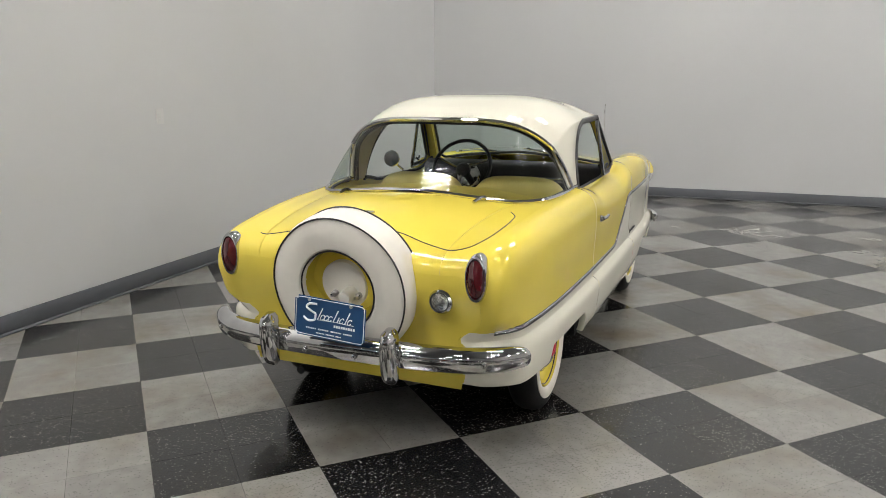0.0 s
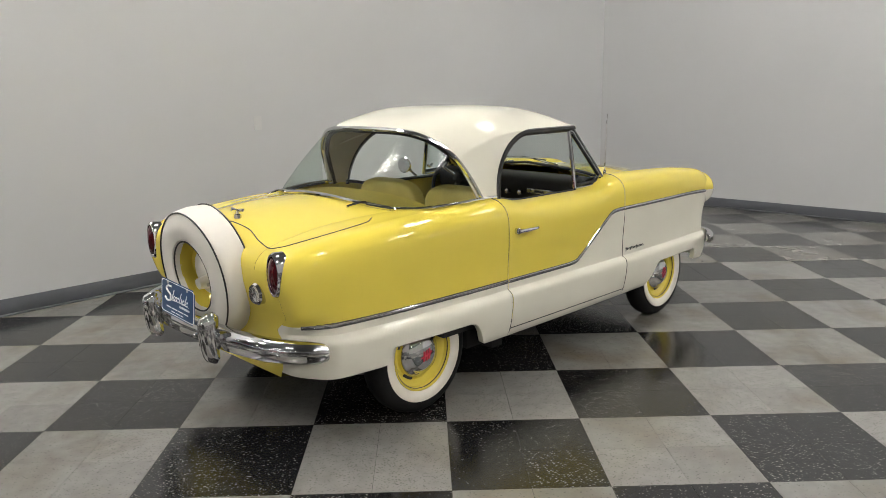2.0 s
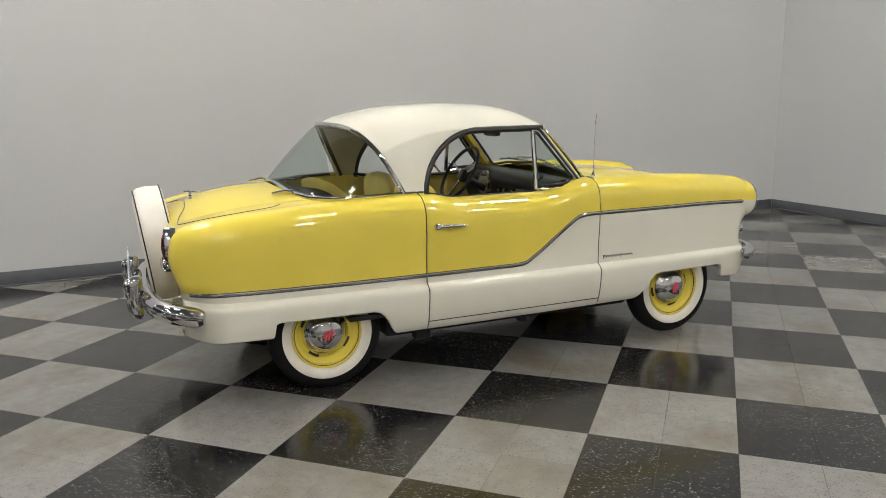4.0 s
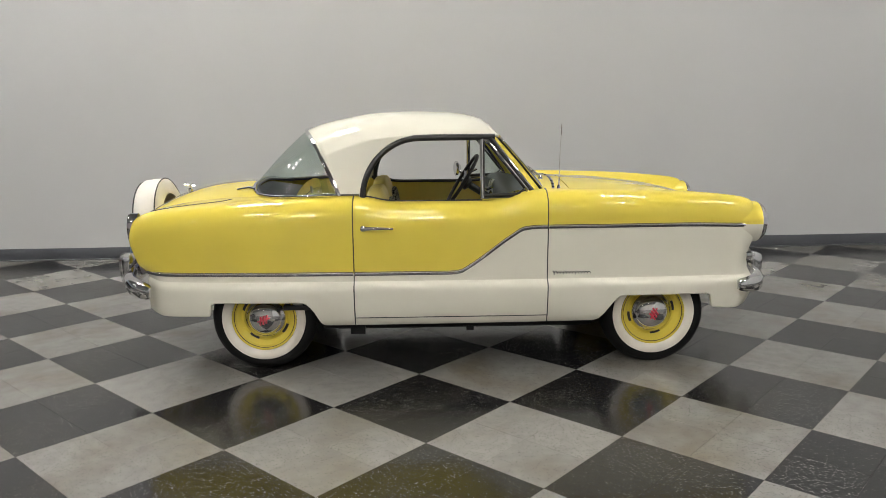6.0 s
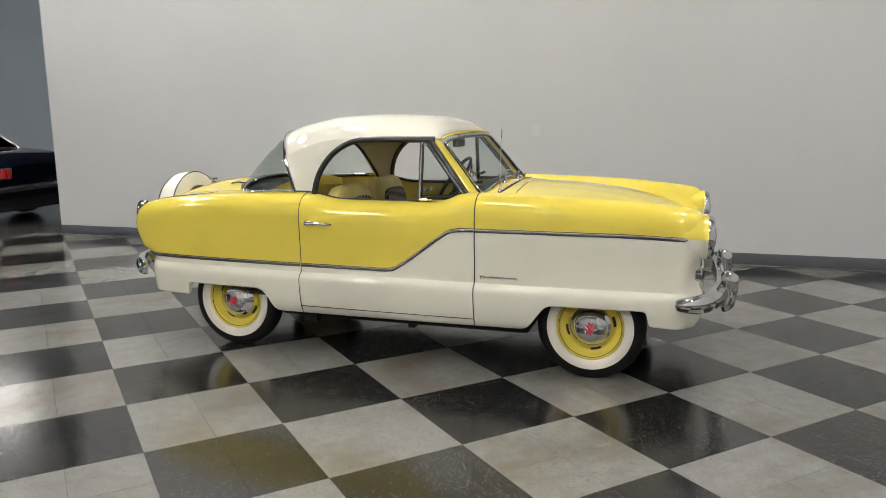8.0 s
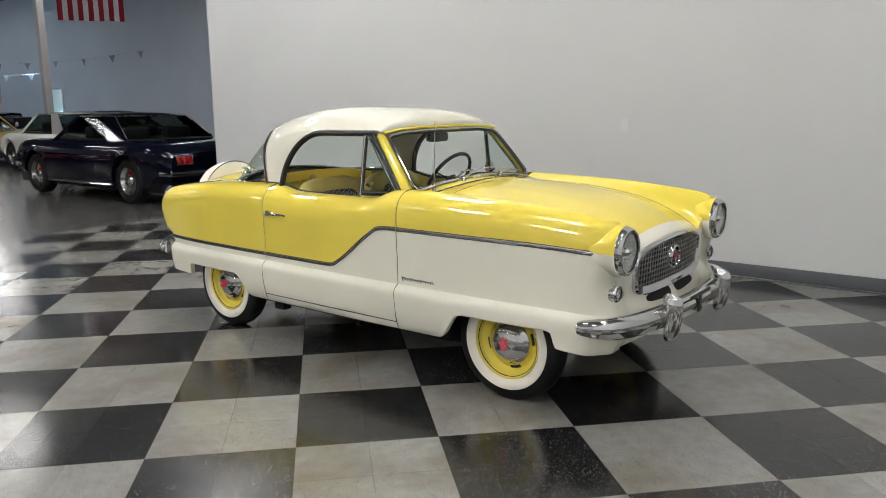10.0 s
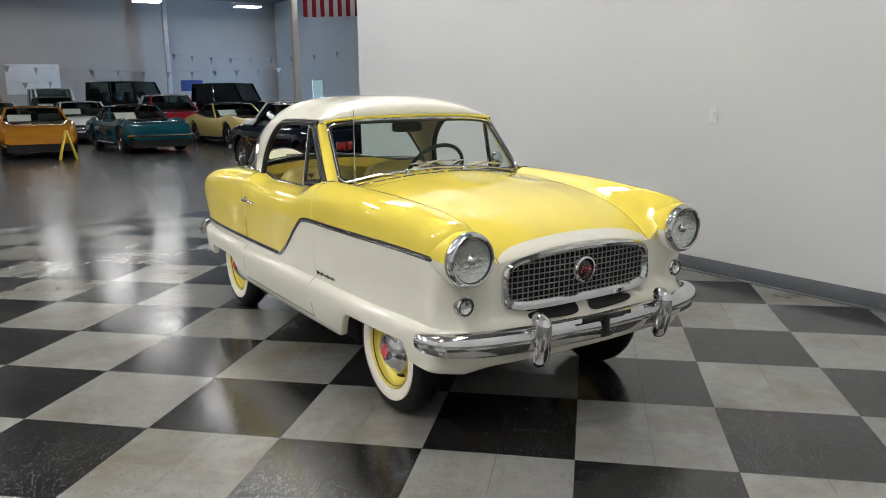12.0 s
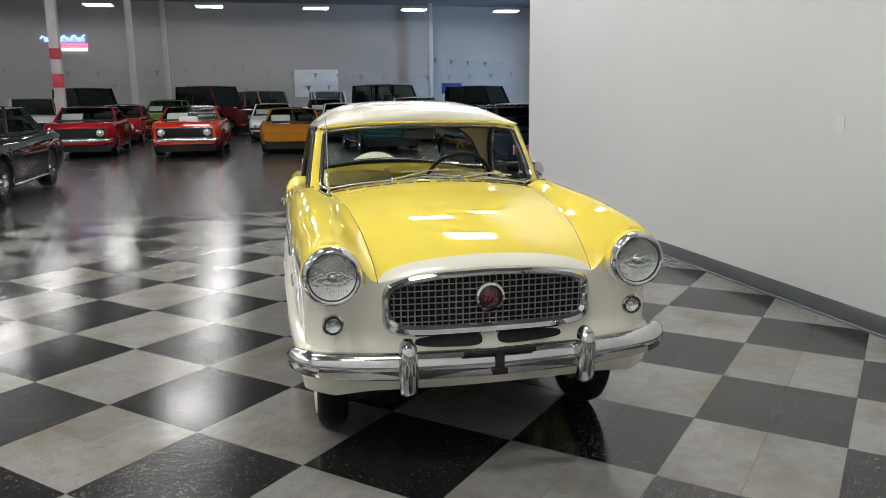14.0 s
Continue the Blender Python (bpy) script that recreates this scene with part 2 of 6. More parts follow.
def lathe(bm, prof, n=40, m=None, mat_of=None, close=False):
    """Turn a profile of (radius, height) round the z axis."""
    m = m or Matrix()
    rows = [[m @ Vector((r * math.cos(a), r * math.sin(a), h)) for a in (2 * math.pi * k / n for k in range(n))] for r, h in prof]
    grid(bm, rows, close_u=close, close_v=True, mat_of=mat_of)


def curve(*pts):
    """A smooth function through points that never overshoots between them."""
    xs = np.array([p[0] for p in pts], float)
    ys = np.array([p[1] for p in pts], float)
    d = np.diff(ys) / np.diff(xs)
    t = np.zeros(len(xs))
    t[0], t[-1] = d[0], d[-1]
    for i in range(1, len(xs) - 1):
        t[i] = 0 if d[i - 1] * d[i] <= 0 else 2 * d[i - 1] * d[i] / (d[i - 1] + d[i])

    def f(x):
        if x <= xs[0]:
            return float(ys[0])
        if x >= xs[-1]:
            return float(ys[-1])
        i = int(np.searchsorted(xs, x, "right") - 1)
        h = xs[i + 1] - xs[i]
        s = (x - xs[i]) / h
        return float((2 * s**3 - 3 * s**2 + 1) * ys[i] + (s**3 - 2 * s**2 + s) * h * t[i] + (3 * s**2 - 2 * s**3) * ys[i + 1] + (s**3 - s**2) * h * t[i + 1])

    return f


def soft(f, a, b, w):
    """f averaged over a short stretch, which shrinks towards the ends a and b."""

    def g(x):
        h = min(w, 0.8 * (x - a), 0.8 * (b - x))
        if h <= 0:
            return f(x)
        ks = [-0.9, -0.675, -0.45, -0.225, 0.0, 0.225, 0.45, 0.675, 0.9]
        ws = [1 - k * k for k in ks]
        return sum(q * f(x + h * k) for k, q in zip(ks, ws)) / sum(ws)

    return g


def ease(a, b, x):
    s = min(1, max(0, (x - a) / (b - a)))
    return s * s * (3 - 2 * s)


def span(a, b, n):
    return [a + (b - a) * i / n for i in range(n + 1)]


# ---- the room: local x runs along the long wall, local y towards it ----
ROOM = pose(0, 0, 0, 0, 0, -45)
WALL_U, WALL_V0, WALL_V1 = 3.885, -4.75, 6.36
HALL_H = 6.6


def slab(name, x0, x1, y0, y1, z0, z1, material, label, category="wall"):
    bm = bmesh.new()
    box(bm, x0, x1, y0, y1, z0, z1)
    ob = part(name, bm, material, None, smooth=False)
    ob.matrix_basis = ROOM
    return tagged(ob, label, category, kind="structure")


slab("wall_long", WALL_V0, WALL_V1, WALL_U, WALL_U + 0.2, 0, HALL_H, M["wall"], "smooth white painted partition wall behind the car")
slab("wall_short", WALL_V1, WALL_V1 + 0.2, -14, WALL_U + 0.2, 0, HALL_H, M["wall_short"], "smooth painted side wall of the photo bay, toned darker for its weaker light")
slab("wall_far", -38.2, -38, -14, 16.4, 0, HALL_H, M["hall_wall"], "grey painted far wall of the showroom hall")
slab("wall_hall_side", -38.2, WALL_V1 + 0.2, 16.3, 16.5, 0, HALL_H, M["hall_blue_lit"], "side wall of the showroom hall, coloured for the blue light on it")
slab("wall_hall_back", -38.2, WALL_V1 + 0.2, -14.2, -14, 0, HALL_H, M["hall_wall"], "plain grey wall closing the hall behind the camera")
slab("wall_hall_end", WALL_V1, WALL_V1 + 0.2, WALL_U + 0.2, 16.3, 0, HALL_H, M["hall_wall"], "plain grey wall closing the hall behind the partition")
slab("ceiling", -38.2, WALL_V1 + 0.2, -14.2, 16.5, HALL_H, HALL_H + 0.2, M["ceiling"], "dark grey showroom ceiling", "ceiling")
slab("floor", -38.2, WALL_V1 + 0.2, -14.2, 16.5, -0.25, -0.008, M["concrete"], "dark polished concrete showroom floor", "floor")


def baseboard(name, x0, x1, y0, y1):
    bm = bmesh.new()
    box(bm, x0, x1, y0, y1, 0, 0.115, 0.004)
    if x1 - x0 > y1 - y0:
        box(bm, x0, x1, y0 - 0.035, y0 - 0.0005, 0.0005, 0.011, 0.004)
    else:
        box(bm, x0 - 0.035, x0 - 0.0005, y0, y1 - 0.036, 0.0005, 0.011, 0.004)
    ob = part(name, bm, M["baseboard"], None)
    ob.matrix_basis = ROOM
    return tagged(ob, "dark grey rubber baseboard along the white wall", "baseboard", kind="structure")


baseboard("baseboard_long", WALL_V0, WALL_V1 - 0.012, WALL_U - 0.012, WALL_U - 0.0005)
baseboard("baseboard_short", WALL_V1 - 0.012, WALL_V1 - 0.0005, -14, WALL_U - 0.0125)

# ceiling fixtures: long white housings with four lit tubes
FIX_L, FIX_W = 1.22, 0.80


def lit_tubes(strength):
    key = "tube_%d" % strength
    if key not in M:
        M[key] = emit("lit_tube", (1.0, 0.97, 0.93), strength)
    return M[key]


def ceiling_light():
    ob = thing("ceiling_light", Matrix(), "white fluorescent high bay fixture with lit tubes hanging under the ceiling", "ceiling light", "ceiling lights")
    bm = bmesh.new()
    box(bm, -FIX_L / 2, FIX_L / 2, -FIX_W / 2, FIX_W / 2, 0.05, 0.11, 0.01)
    part("housing", bm, M["pole"], ob)
    bm = bmesh.new()
    tube(bm, [(-FIX_L / 2 + 0.02, 0, 0), (FIX_L / 2 - 0.02, 0, 0)], 0.016, 8)
    first = part("tube", bm, lit_tubes(TUBE_HALL), ob, "lit white tube")
    first.matrix_basis = pose(0, -2.5 * 0.13, 0.03)
    for k in range(1, 6):
        o = tagged(new("tube", first.data), "lit white tube")
        o.parent = ob
        o.matrix_basis = pose(0, (k - 2.5) * 0.13, 0.03)
    for s in (-1, 1):
        bm = bmesh.new()
        tube(bm, [(s * 0.5, 0, 0.10), (s * 0.5, 0, 0.72)], 0.004, 6)
        part("hanger", bm, M["steel"], ob)
    return ob


proto = ceiling_light()
HALL = [(v, u, TUBE_NEAR if v > -7 else TUBE_HALL) for v in (-6.6, -13.45, -20.3, -27.1) for u in (-7.8, -1.6, 4.6, 10.8)] + [(-34.1, u, TUBE_HALL) for u in (-11.3, -6.4, -1.5, 3.5, 8.4, 13.3)]
# unseen fixtures added over the bay, each strength set to light car and walls
BAY_FILL = [(0.2, -7.8, 250), (0.2, -1.6, 45), (-5.4, 2.5, 165), (-1.9, 2.8, 185), (5.0, -1.2, 30), (-2.9, -4.6, 165), (3.6, -4.6, 85), (3.2, 0.5, 105), (-3.2, -11.0, 380), (3.6, -11.0, 80)]
for k, (v, u, strength) in enumerate(HALL + BAY_FILL):
    m = ROOM @ pose(v, u, HALL_H - 0.72, 0, 0, 90)
    fixture = proto if k == 0 else copy_thing(proto, m)
    fixture.matrix_basis = m
    for o in fixture.children:
        if o.data.name.startswith("tube"):
            o.material_slots[0].link = "OBJECT"
            o.material_slots[0].material = lit_tubes(strength)


def switch_plate(v, z, tall):
    ob = thing("wall_switch", ROOM @ pose(v, WALL_U, z), "white plastic wall plate on the white wall", "switch plate", "wall plates")
    bm = bmesh.new()
    box(bm, -0.037, 0.037, -0.006, -0.0003, -tall / 2, tall / 2, 0.002)
    part("plate", bm, M["plastic"], ob, smooth=False)
    bm = bmesh.new()
    box(bm, -0.012, 0.012, -0.009, -0.0055, -0.02, 0.02, 0.001)
    part("rocker", bm, M["plastic"], ob, smooth=False)


switch_plate(0.90, 1.225, 0.115)

# ---- the car: local x forward, y to its left, z up, origin under the middle of the wheelbase ----
CAR = pose(1.342, 0.352, 0, 0, 0, -46.7) @ Matrix.Scale(1.009, 4)
car = thing("car", CAR, "yellow and cream two-tone vintage coupe with whitewall tyres", "car")
AXLE = 1.075

plan_w = curve((-1.80, 0.59), (-1.797, 0.625), (-1.79, 0.648), (-1.77, 0.666), (-1.72, 0.684), (-1.6, 0.703), (-1.5, 0.715), (-1.2, 0.738), (-0.6, 0.752), (0, 0.754), (0.6, 0.75), (1.0, 0.742), (1.3, 0.725), (1.48, 0.708), (1.56, 0.694), (1.59, 0.684), (1.60, 0.66))
tuck = curve((0.22, 0.06), (0.27, 0.036), (0.32, 0.018), (0.40, 0.004), (0.455, 0.0), (0.472, 0.002), (0.484, 0.007), (0.493, 0.016), (0.500, 0.027), (0.5045, 0.0345), (0.507, 0.0352), (0.535, 0.035), (0.60, 0.035), (0.75, 0.028), (0.85, 0.030), (1.0, 0.05))
crown_z = curve((-1.80, 0.775), (-1.796, 0.800), (-1.785, 0.824), (-1.76, 0.848), (-1.70, 0.868), (-1.6, 0.886), (-1.3, 0.917), (-1.05, 0.932), (-0.6, 0.947), (-0.555, 0.946), (-0.50, 0.940), (-0.42, 0.922), (-0.36, 0.916), (0.14, 0.916), (0.25, 0.932), (0.33, 0.964), (0.40, 0.976), (0.5, 0.977), (0.9, 0.969), (1.1, 0.961), (1.28, 0.949), (1.46, 0.932), (1.54, 0.921), (1.58, 0.910), (1.594, 0.898), (1.60, 0.880))
crown_in = curve((-1.8, 0.09), (-1.5, 0.12), (-0.7, 0.125), (-0.5, 0.125), (0.3, 0.125), (0.6, 0.13), (1.3, 0.125), (1.6, 0.10))
mid_z = curve((-1.8, 0.775), (-1.797, 0.800), (-1.785, 0.827), (-1.76, 0.856), (-1.72, 0.888), (-1.66, 0.917), (-1.5, 0.958), (-1.3, 0.978), (-1.18, 0.978), (-0.6, 0.97), (0.4, 0.998), (0.56, 0.998), (0.62, 0.990), (0.7, 0.984), (0.9, 0.972), (1.2, 0.938), (1.4, 0.888), (1.50, 0.848), (1.56, 0.816), (1.585, 0.799), (1.60, 0.784))
valley_z = curve((-1.8, 0.772), (-1.797, 0.795), (-1.785, 0.818), (-1.76, 0.843), (-1.7, 0.868), (-1.6, 0.890), (-1.5, 0.908), (-1.2, 0.934), (-0.6, 0.946), (0.4, 0.950), (0.62, 0.948), (0.9, 0.936), (1.2, 0.900), (1.4, 0.848), (1.50, 0.804), (1.56, 0.768), (1.585, 0.752), (1.60, 0.738))
seam_y = curve((-1.8, 0.40), (-1.2, 0.45), (-0.6, 0.55), (0.4, 0.53), (0.7, 0.485), (1.2, 0.448), (1.6, 0.415))
belt_line = curve((-1.8, 0.548), (-0.10, 0.548), (-0.025, 0.553), (0.03, 0.582), (0.26, 0.748), (0.32, 0.782), (0.40, 0.790), (1.1, 0.790), (1.60, 0.778))
hem_z = curve((-1.80, 0.336), (-1.78, 0.328), (-1.74, 0.321), (-1.66, 0.318), (-1.372, 0.318), (-1.360, 0.325), (-1.350, 0.385), (-1.33, 0.395), (-0.88, 0.395), (-0.84, 0.383), (-0.80, 0.335), (-0.765, 0.272), (-0.74, 0.262), (0.70, 0.268), (0.735, 0.282), (0.80, 0.365), (0.835, 0.402), (0.87, 0.410), (1.31, 0.410), (1.335, 0.400), (1.350, 0.352), (1.362, 0.330), (1.48, 0.322), (1.55, 0.321), (1.585, 0.321), (1.60, 0.322))
shift_front = curve((0.30, 0.030), (0.35, 0.0), (0.40, -0.018), (0.47, -0.022), (0.505, -0.010), (0.54, 0.006), (0.58, 0.007), (0.66, 0.004), (0.8, 0.0))


plan_w, seam_y = soft(plan_w, -1.80, 1.60, 0.16), soft(seam_y, -1.80, 1.60, 0.22)
mid_z, valley_z, crown_z = soft(mid_z, -1.80, 1.60, 0.16), soft(valley_z, -1.80, 1.60, 0.16), soft(crown_z, -1.80, 1.60, 0.045)


def bow(y):
    """How far the nose falls back from the middle towards the lamps."""
    y = abs(y)
    return 0.13 * min(y, 0.45) ** 2 * (1 - 0.6 * ease(0.43, 0.60, y))


shift_rear = curve((0.3, 0.055), (0.45, 0.06), (0.55, 0.05), (0.64, 0.02), (0.73, 0.0), (0.85, 0.008), (0.95, 0.03))


def warp(x, y, z):
    """The ends of the body lean in towards the bumpers."""
    return Vector((x - ease(1.25, 1.6, x) * (shift_front(z) + bow(y)) + ease(-1.4, -1.8, x) * shift_rear(z), y, z))


def side_y(x, z):
    corner = 0.06 * ease(1.47, 1.6, x) ** 2 * (1 - ease(0.60, 0.73, z))
    corner += 0.10 * ease(-1.58, -1.80, x) ** 2 * (1 - ease(0.50, 0.60, z))
    return plan_w(x) - corner - tuck(z) * (1.0 if x < 1.3 else 1 - 0.5 * ease(1.3, 1.6, x))


def crown_y(x):
    return side_y(x, crown_z(x) - 0.12) - crown_in(x)


def top_z(x, y):
    y, yf, yc = abs(y), crown_y(x), seam_y(x)
    if y >= yc:
        t = (yf - y) / (yf - yc)
        return crown_z(x) + (valley_z(x) - crown_z(x)) * ease(0, 1, t)
    return mid_z(x) - (mid_z(x) - valley_z(x)) * (y / yc) ** 2


LOW, UP, SHO = 9, 8, 7


def low_row(x):
    """From the turned-in hem up to the bright moulding."""
    zb, zm = hem_z(x), belt_line(x)
    row = [warp(x, side_y(x, zb) - 0.03, zb + 0.004), warp(x, side_y(x, zb) - 0.006, zb)]
    zs = span(zb + 0.006, 0.455, 6) + [0.465, 0.474, 0.483, 0.490, 0.496, 0.501, 0.5045, 0.5075, 0.515] + span(0.530, zm, 6)
    return row + [warp(x, side_y(x, z), z) for z in zs]


def up_row(x):
    """From the moulding up over the shoulder to the fender crown or window sill."""
    zc = crown_z(x)
    zs, zm = zc - 0.12, belt_line(x)
    zs = max(zs, zm + 0.01)
    row = [warp(x, side_y(x, z), z) for z in span(zm, zs, UP)]
    y0, y1 = side_y(x, zs), crown_y(x)
    for k in range(1, SHO + 1):
        a = k / SHO * math.pi / 2
        row.append(warp(x, y1 + (y0 - y1) * math.cos(a) ** 0.9, zs + (zc - zs) * math.sin(a) ** 0.9))
    return row


def back_glass_y(x):
    s = min(1, max(0, (-0.66 - x) / 0.54))
    return 0.615 * (1 - s**3.1) ** (1 / 3.1)


def cowl_y(x):
    s = min(1, max(0, (x - 0.40) / 0.058))
    return 0.585 * (1 - s**2.2) ** (1 / 2.2)


def top_row(x, y_from, y_to, n):
    return [warp(x, y, top_z(x, y)) for y in span(y_from, y_to, n)]


def stations(a, b, step=0.035):
    """Stations along the car, packed closely where the hem turns."""
    knots = [a, b] + [k for k in (-1.385, -1.372, -1.366, -1.360, -1.355, -1.350, -1.342, -1.33, -0.88, -0.86, -0.84, -0.82, -0.80, -0.78, -0.765, -0.75, -0.74, 0.70, 0.72, 0.735, 0.76, 0.80, 0.82, 0.835, 0.85, 0.87, 1.31, 1.325, 1.335, 1.343, 1.350, 1.356, 1.362, 1.375, -1.197, -1.192, -1.185, -1.175, -1.799, -1.797, -1.794, -1.790, -1.785, -1.778, -1.77, -1.76, -1.745, -1.72, 1.52, 1.54, 1.56, 1.575, 1.585, 1.591, 1.595, 1.598) if a < k < b]
    knots.sort()
    out = [knots[0]]
    for p, q in zip(knots, knots[1:]):
        n = max(1, math.ceil((q - p) / step))
        out += [p + (q - p) * i / n for i in range(1, n + 1)]
    return out


def flip(rows, s):
    return [[Vector((p.x, -s * p.y, p.z)) for p in row] for row in rows]


def panel(name, x0, x1, s, parent, label=""):
    """A side panel: cream below the moulding, yellow above. s = 1 is the car's right."""
    bm = bmesh.new()
    xs = stations(x0, x1)
    grid(bm, flip([low_row(x) for x in xs], s), mat_of=lambda i, j: 1)
    grid(bm, flip([up_row(x) for x in xs], s), mat_of=lambda i, j: 0)
    bmesh.ops.remove_doubles(bm, verts=bm.verts, dist=0.0004)
    return part(name, bm, [M["yellow"], M["cream"]], parent, label)


def along(f, xs, s, lift=0.0):
    out = []
    for x in xs:
        y, z = f(x)
        out.append(Vector((warp(x, y, z).x, -s * (y + lift), z)))
    return out


DOOR0, DOOR1 = -0.585, 0.447
for s in (1, -1):
    quarter = panel("rear_quarter_panel", -1.80, DOOR0 - 0.003, s, car, "yellow rear quarter panel with cream lower half")
    door = panel("door", DOOR0 + 0.003, DOOR1 - 0.003, s, car, "closed two-tone door with lowered window")
    fender = panel("front_fender", DOOR1 + 0.003, 1.60, s, car, "cream front fender with yellow top")
    # fender tops as far as the bonnet and boot seams
    bm = bmesh.new()
    xs = stations(-1.80, -0.60)
    grid(bm, flip([top_row(x, crown_y(x), max(seam_y(x), back_glass_y(x)) if x > -1.2 else seam_y(x) + 0.002, 6) for x in xs], s))
    part("rear_fender_top", bm, M["yellow"], quarter)
    bm = bmesh.new()
    xs = stations(DOOR1 + 0.003, 1.60)
    grid(bm, flip([top_row(x, crown_y(x), max(seam_y(x) + 0.002, cowl_y(x) if x < 0.458 else 0), 6) for x in xs], s))
    part("front_fender_top", bm, M["yellow"], fender)
    # dark shut lines
    for x in (DOOR0, DOOR1):
        bm = bmesh.new()
        low = [p + Vector((0, -0.006, 0)) for p in low_row(x)[1:]] + [p + Vector((0, -0.006, 0)) for p in up_row(x)[1:]]
        tube(bm, [(p.x, -s * p.y, p.z) for p in low], 0.0045, 6)
        part("shut_line", bm, M["black"], door)
    bm = bmesh.new()
    tube(bm, along(lambda x: (side_y(x, 0.308) - 0.0008, 0.308), span(DOOR0, DOOR1, 40), s), 0.0028, 6)
    part("shut_line", bm, M["black"], door)
    # bright mouldings along the colour break
    for a, b, par in ((-1.765, DOOR0 - 0.004, quarter), (DOOR0 + 0.004, DOOR1 - 0.004, door), (DOOR1 + 0.004, 1.588, fender)):
        bm = bmesh.new()
        tube(bm, along(lambda x: (side_y(x, belt_line(x)) + 0.002, belt_line(x)), span(a, b, 50), s), 0.0072, 8, flat=0.6)
        part("moulding", bm, M["chrome"], par, "bright metal side moulding")
        # thin black bars put in for the shade along both moulding edges
        bm = bmesh.new()
        tube(bm, along(lambda x: (side_y(x, belt_line(x)) + 0.0005, belt_line(x) - 0.009), span(a, b, 50), s), 0.0036, 6)
        tube(bm, along(lambda x: (side_y(x, belt_line(x)) + 0.0005, belt_line(x) + 0.0075), span(a, b, 50), s), 0.0022, 6)
        part("moulding_shadow_gap", bm, M["black"], par)
    # door handle
    handle = part("door_handle", bmesh.new(), M["chrome"], door, "chrome pull handle")
    bm = bmesh.new()
    hx, hz = -0.475, 0.792
    hy = side_y(hx, hz)
    lathe(bm, [(0.0, 0.0), (0.016, 0.0), (0.017, 0.012), (0.014, 0.02), (0.0, 0.022)], 16, pose(hx - 0.055, -s * hy, hz, 90 * s, 0, 0))
    tube(bm, [(hx - 0.06, -s * (hy + 0.02), hz), (hx - 0.02, -s * (hy + 0.03), hz + 0.002), (hx + 0.05, -s * (hy + 0.028), hz + 0.001), (hx + 0.10, -s * (hy + 0.012), hz - 0.003)], lambda t: 0.012 - 0.006 * t, 10)
    bm.to_mesh(handle.data)
    bm.free()
    handle.data.polygons.foreach_set("use_smooth", [True] * len(handle.data.polygons))
    # inside of the door
    bm = bmesh.new()
    rows = [[(x, -s * (side_y(x, z) - 0.075 - 0.04 * ease(0.8, 0.95, z)), z) for z in span(0.32, crown_z(x) - 0.012, 6)] for x in span(-0.62, 0.43, 16)]
    grid(bm, rows)
    part("door_trim", bm, M["trim_yellow"], door, "yellow inner door trim")
    bm = bmesh.new()
    tube(bm, [(x, -s * (crown_y(x) - 0.014), crown_z(x) - 0.004) for x in span(-0.56, 0.36, 40)], 0.010, 8)
    part("window_sill", bm, M["black"], door, "black rubber window sill")

# script on the front fenders, drawn as a plain wavy bar
for s in (1, -1):
    bm = bmesh.new()
    x0 = 0.475
    pts = []
    for k in range(145):
        x = x0 + 0.205 * k / 144 + 0.003 * math.sin(k * 0.55)
        z = 0.537 + 0.0055 * math.cos(k * 0.55) * (2.0 if k < 14 or 40 < k < 48 or 84 < k < 92 else 1.0)
        pts.append((x, -s * (side_y(x, z) + 0.003), z))
    tube(bm, pts, 0.0022, 5)
    part("script_badge", bm, M["black"], car, "thin dark script badge")

# bonnet, cowl, boot lid and rear deck
bm = bmesh.new()
NH = 20


def hood_at(x, q):
    """Bonnet skin with two faint pressings that run forward."""
    y = seam_y(x) * q
    swage = 0.0025 * math.exp(-(((abs(y) - (0.20 + 0.05 * (1.6 - x))) / 0.06) ** 2)) * ease(0.66, 0.85, x) * (1 - ease(1.3, 1.5, x))
    return warp(x, -y, top_z(x, y) + swage)


def lip_x(q):
    """Where the yellow gives way to the cream lip over the grille."""
    return 1.548 + 0.040 * abs(q) ** 9


rows = []
for k in span(0, 1, 34):
    rows.append([hood_at(0.61 + (lip_x(q) - 0.61) * k, q) for q in span(-1, 1, 2 * NH)])
for k in span(0.125, 1, 7):
    rows.append([hood_at(lip_x(q) + (1.60 - lip_x(q)) * k, q) for q in span(-1, 1, 2 * NH)])
grid(bm, rows, mat_of=lambda i, j: 1 if i >= 34 else 0)
bonnet = part("bonnet", bm, [M["yellow"], M["cream"]], car, "yellow bonnet with a cream front lip")
bm = bmesh.new()
xs = stations(0.40, 0.605, 0.004)
for s in (1, -1):
    grid(bm, flip([top_row(x, seam_y(x), min(seam_y(x), cowl_y(x)) if x < 0.458 else 0.0, 10) for x in xs], s))
cowl = part("cowl", bm, M["yellow"], car, "yellow cowl below the windscreen")
for s in (1, -1):
    for k in range(6):
        bm = bmesh.new()
        y0, y1 = 0.018 + 0.083 * k, 0.018 + 0.083 * k + 0.068
        pts = [(0.468 + 0.082 * (1 - (y / 0.57) ** 2.2) ** 0.6, s * y) for y in span(y0, y1, 4)]
        tube(bm, [(x, y, top_z(x, y) + 0.0005) for x, y in pts], 0.0045, 8, flat=1.8)
        part("vent_slot", bm, M["black"], cowl, "black cowl vent slot")
    bm = bmesh.new()
    tube(bm, [warp(x, s * seam_y(x), top_z(x, seam_y(x)) - 0.0005) for x in span(0.515, 1.60, 60)], 0.0015, 6)
    part("shut_line", bm, M["black"], bonnet)

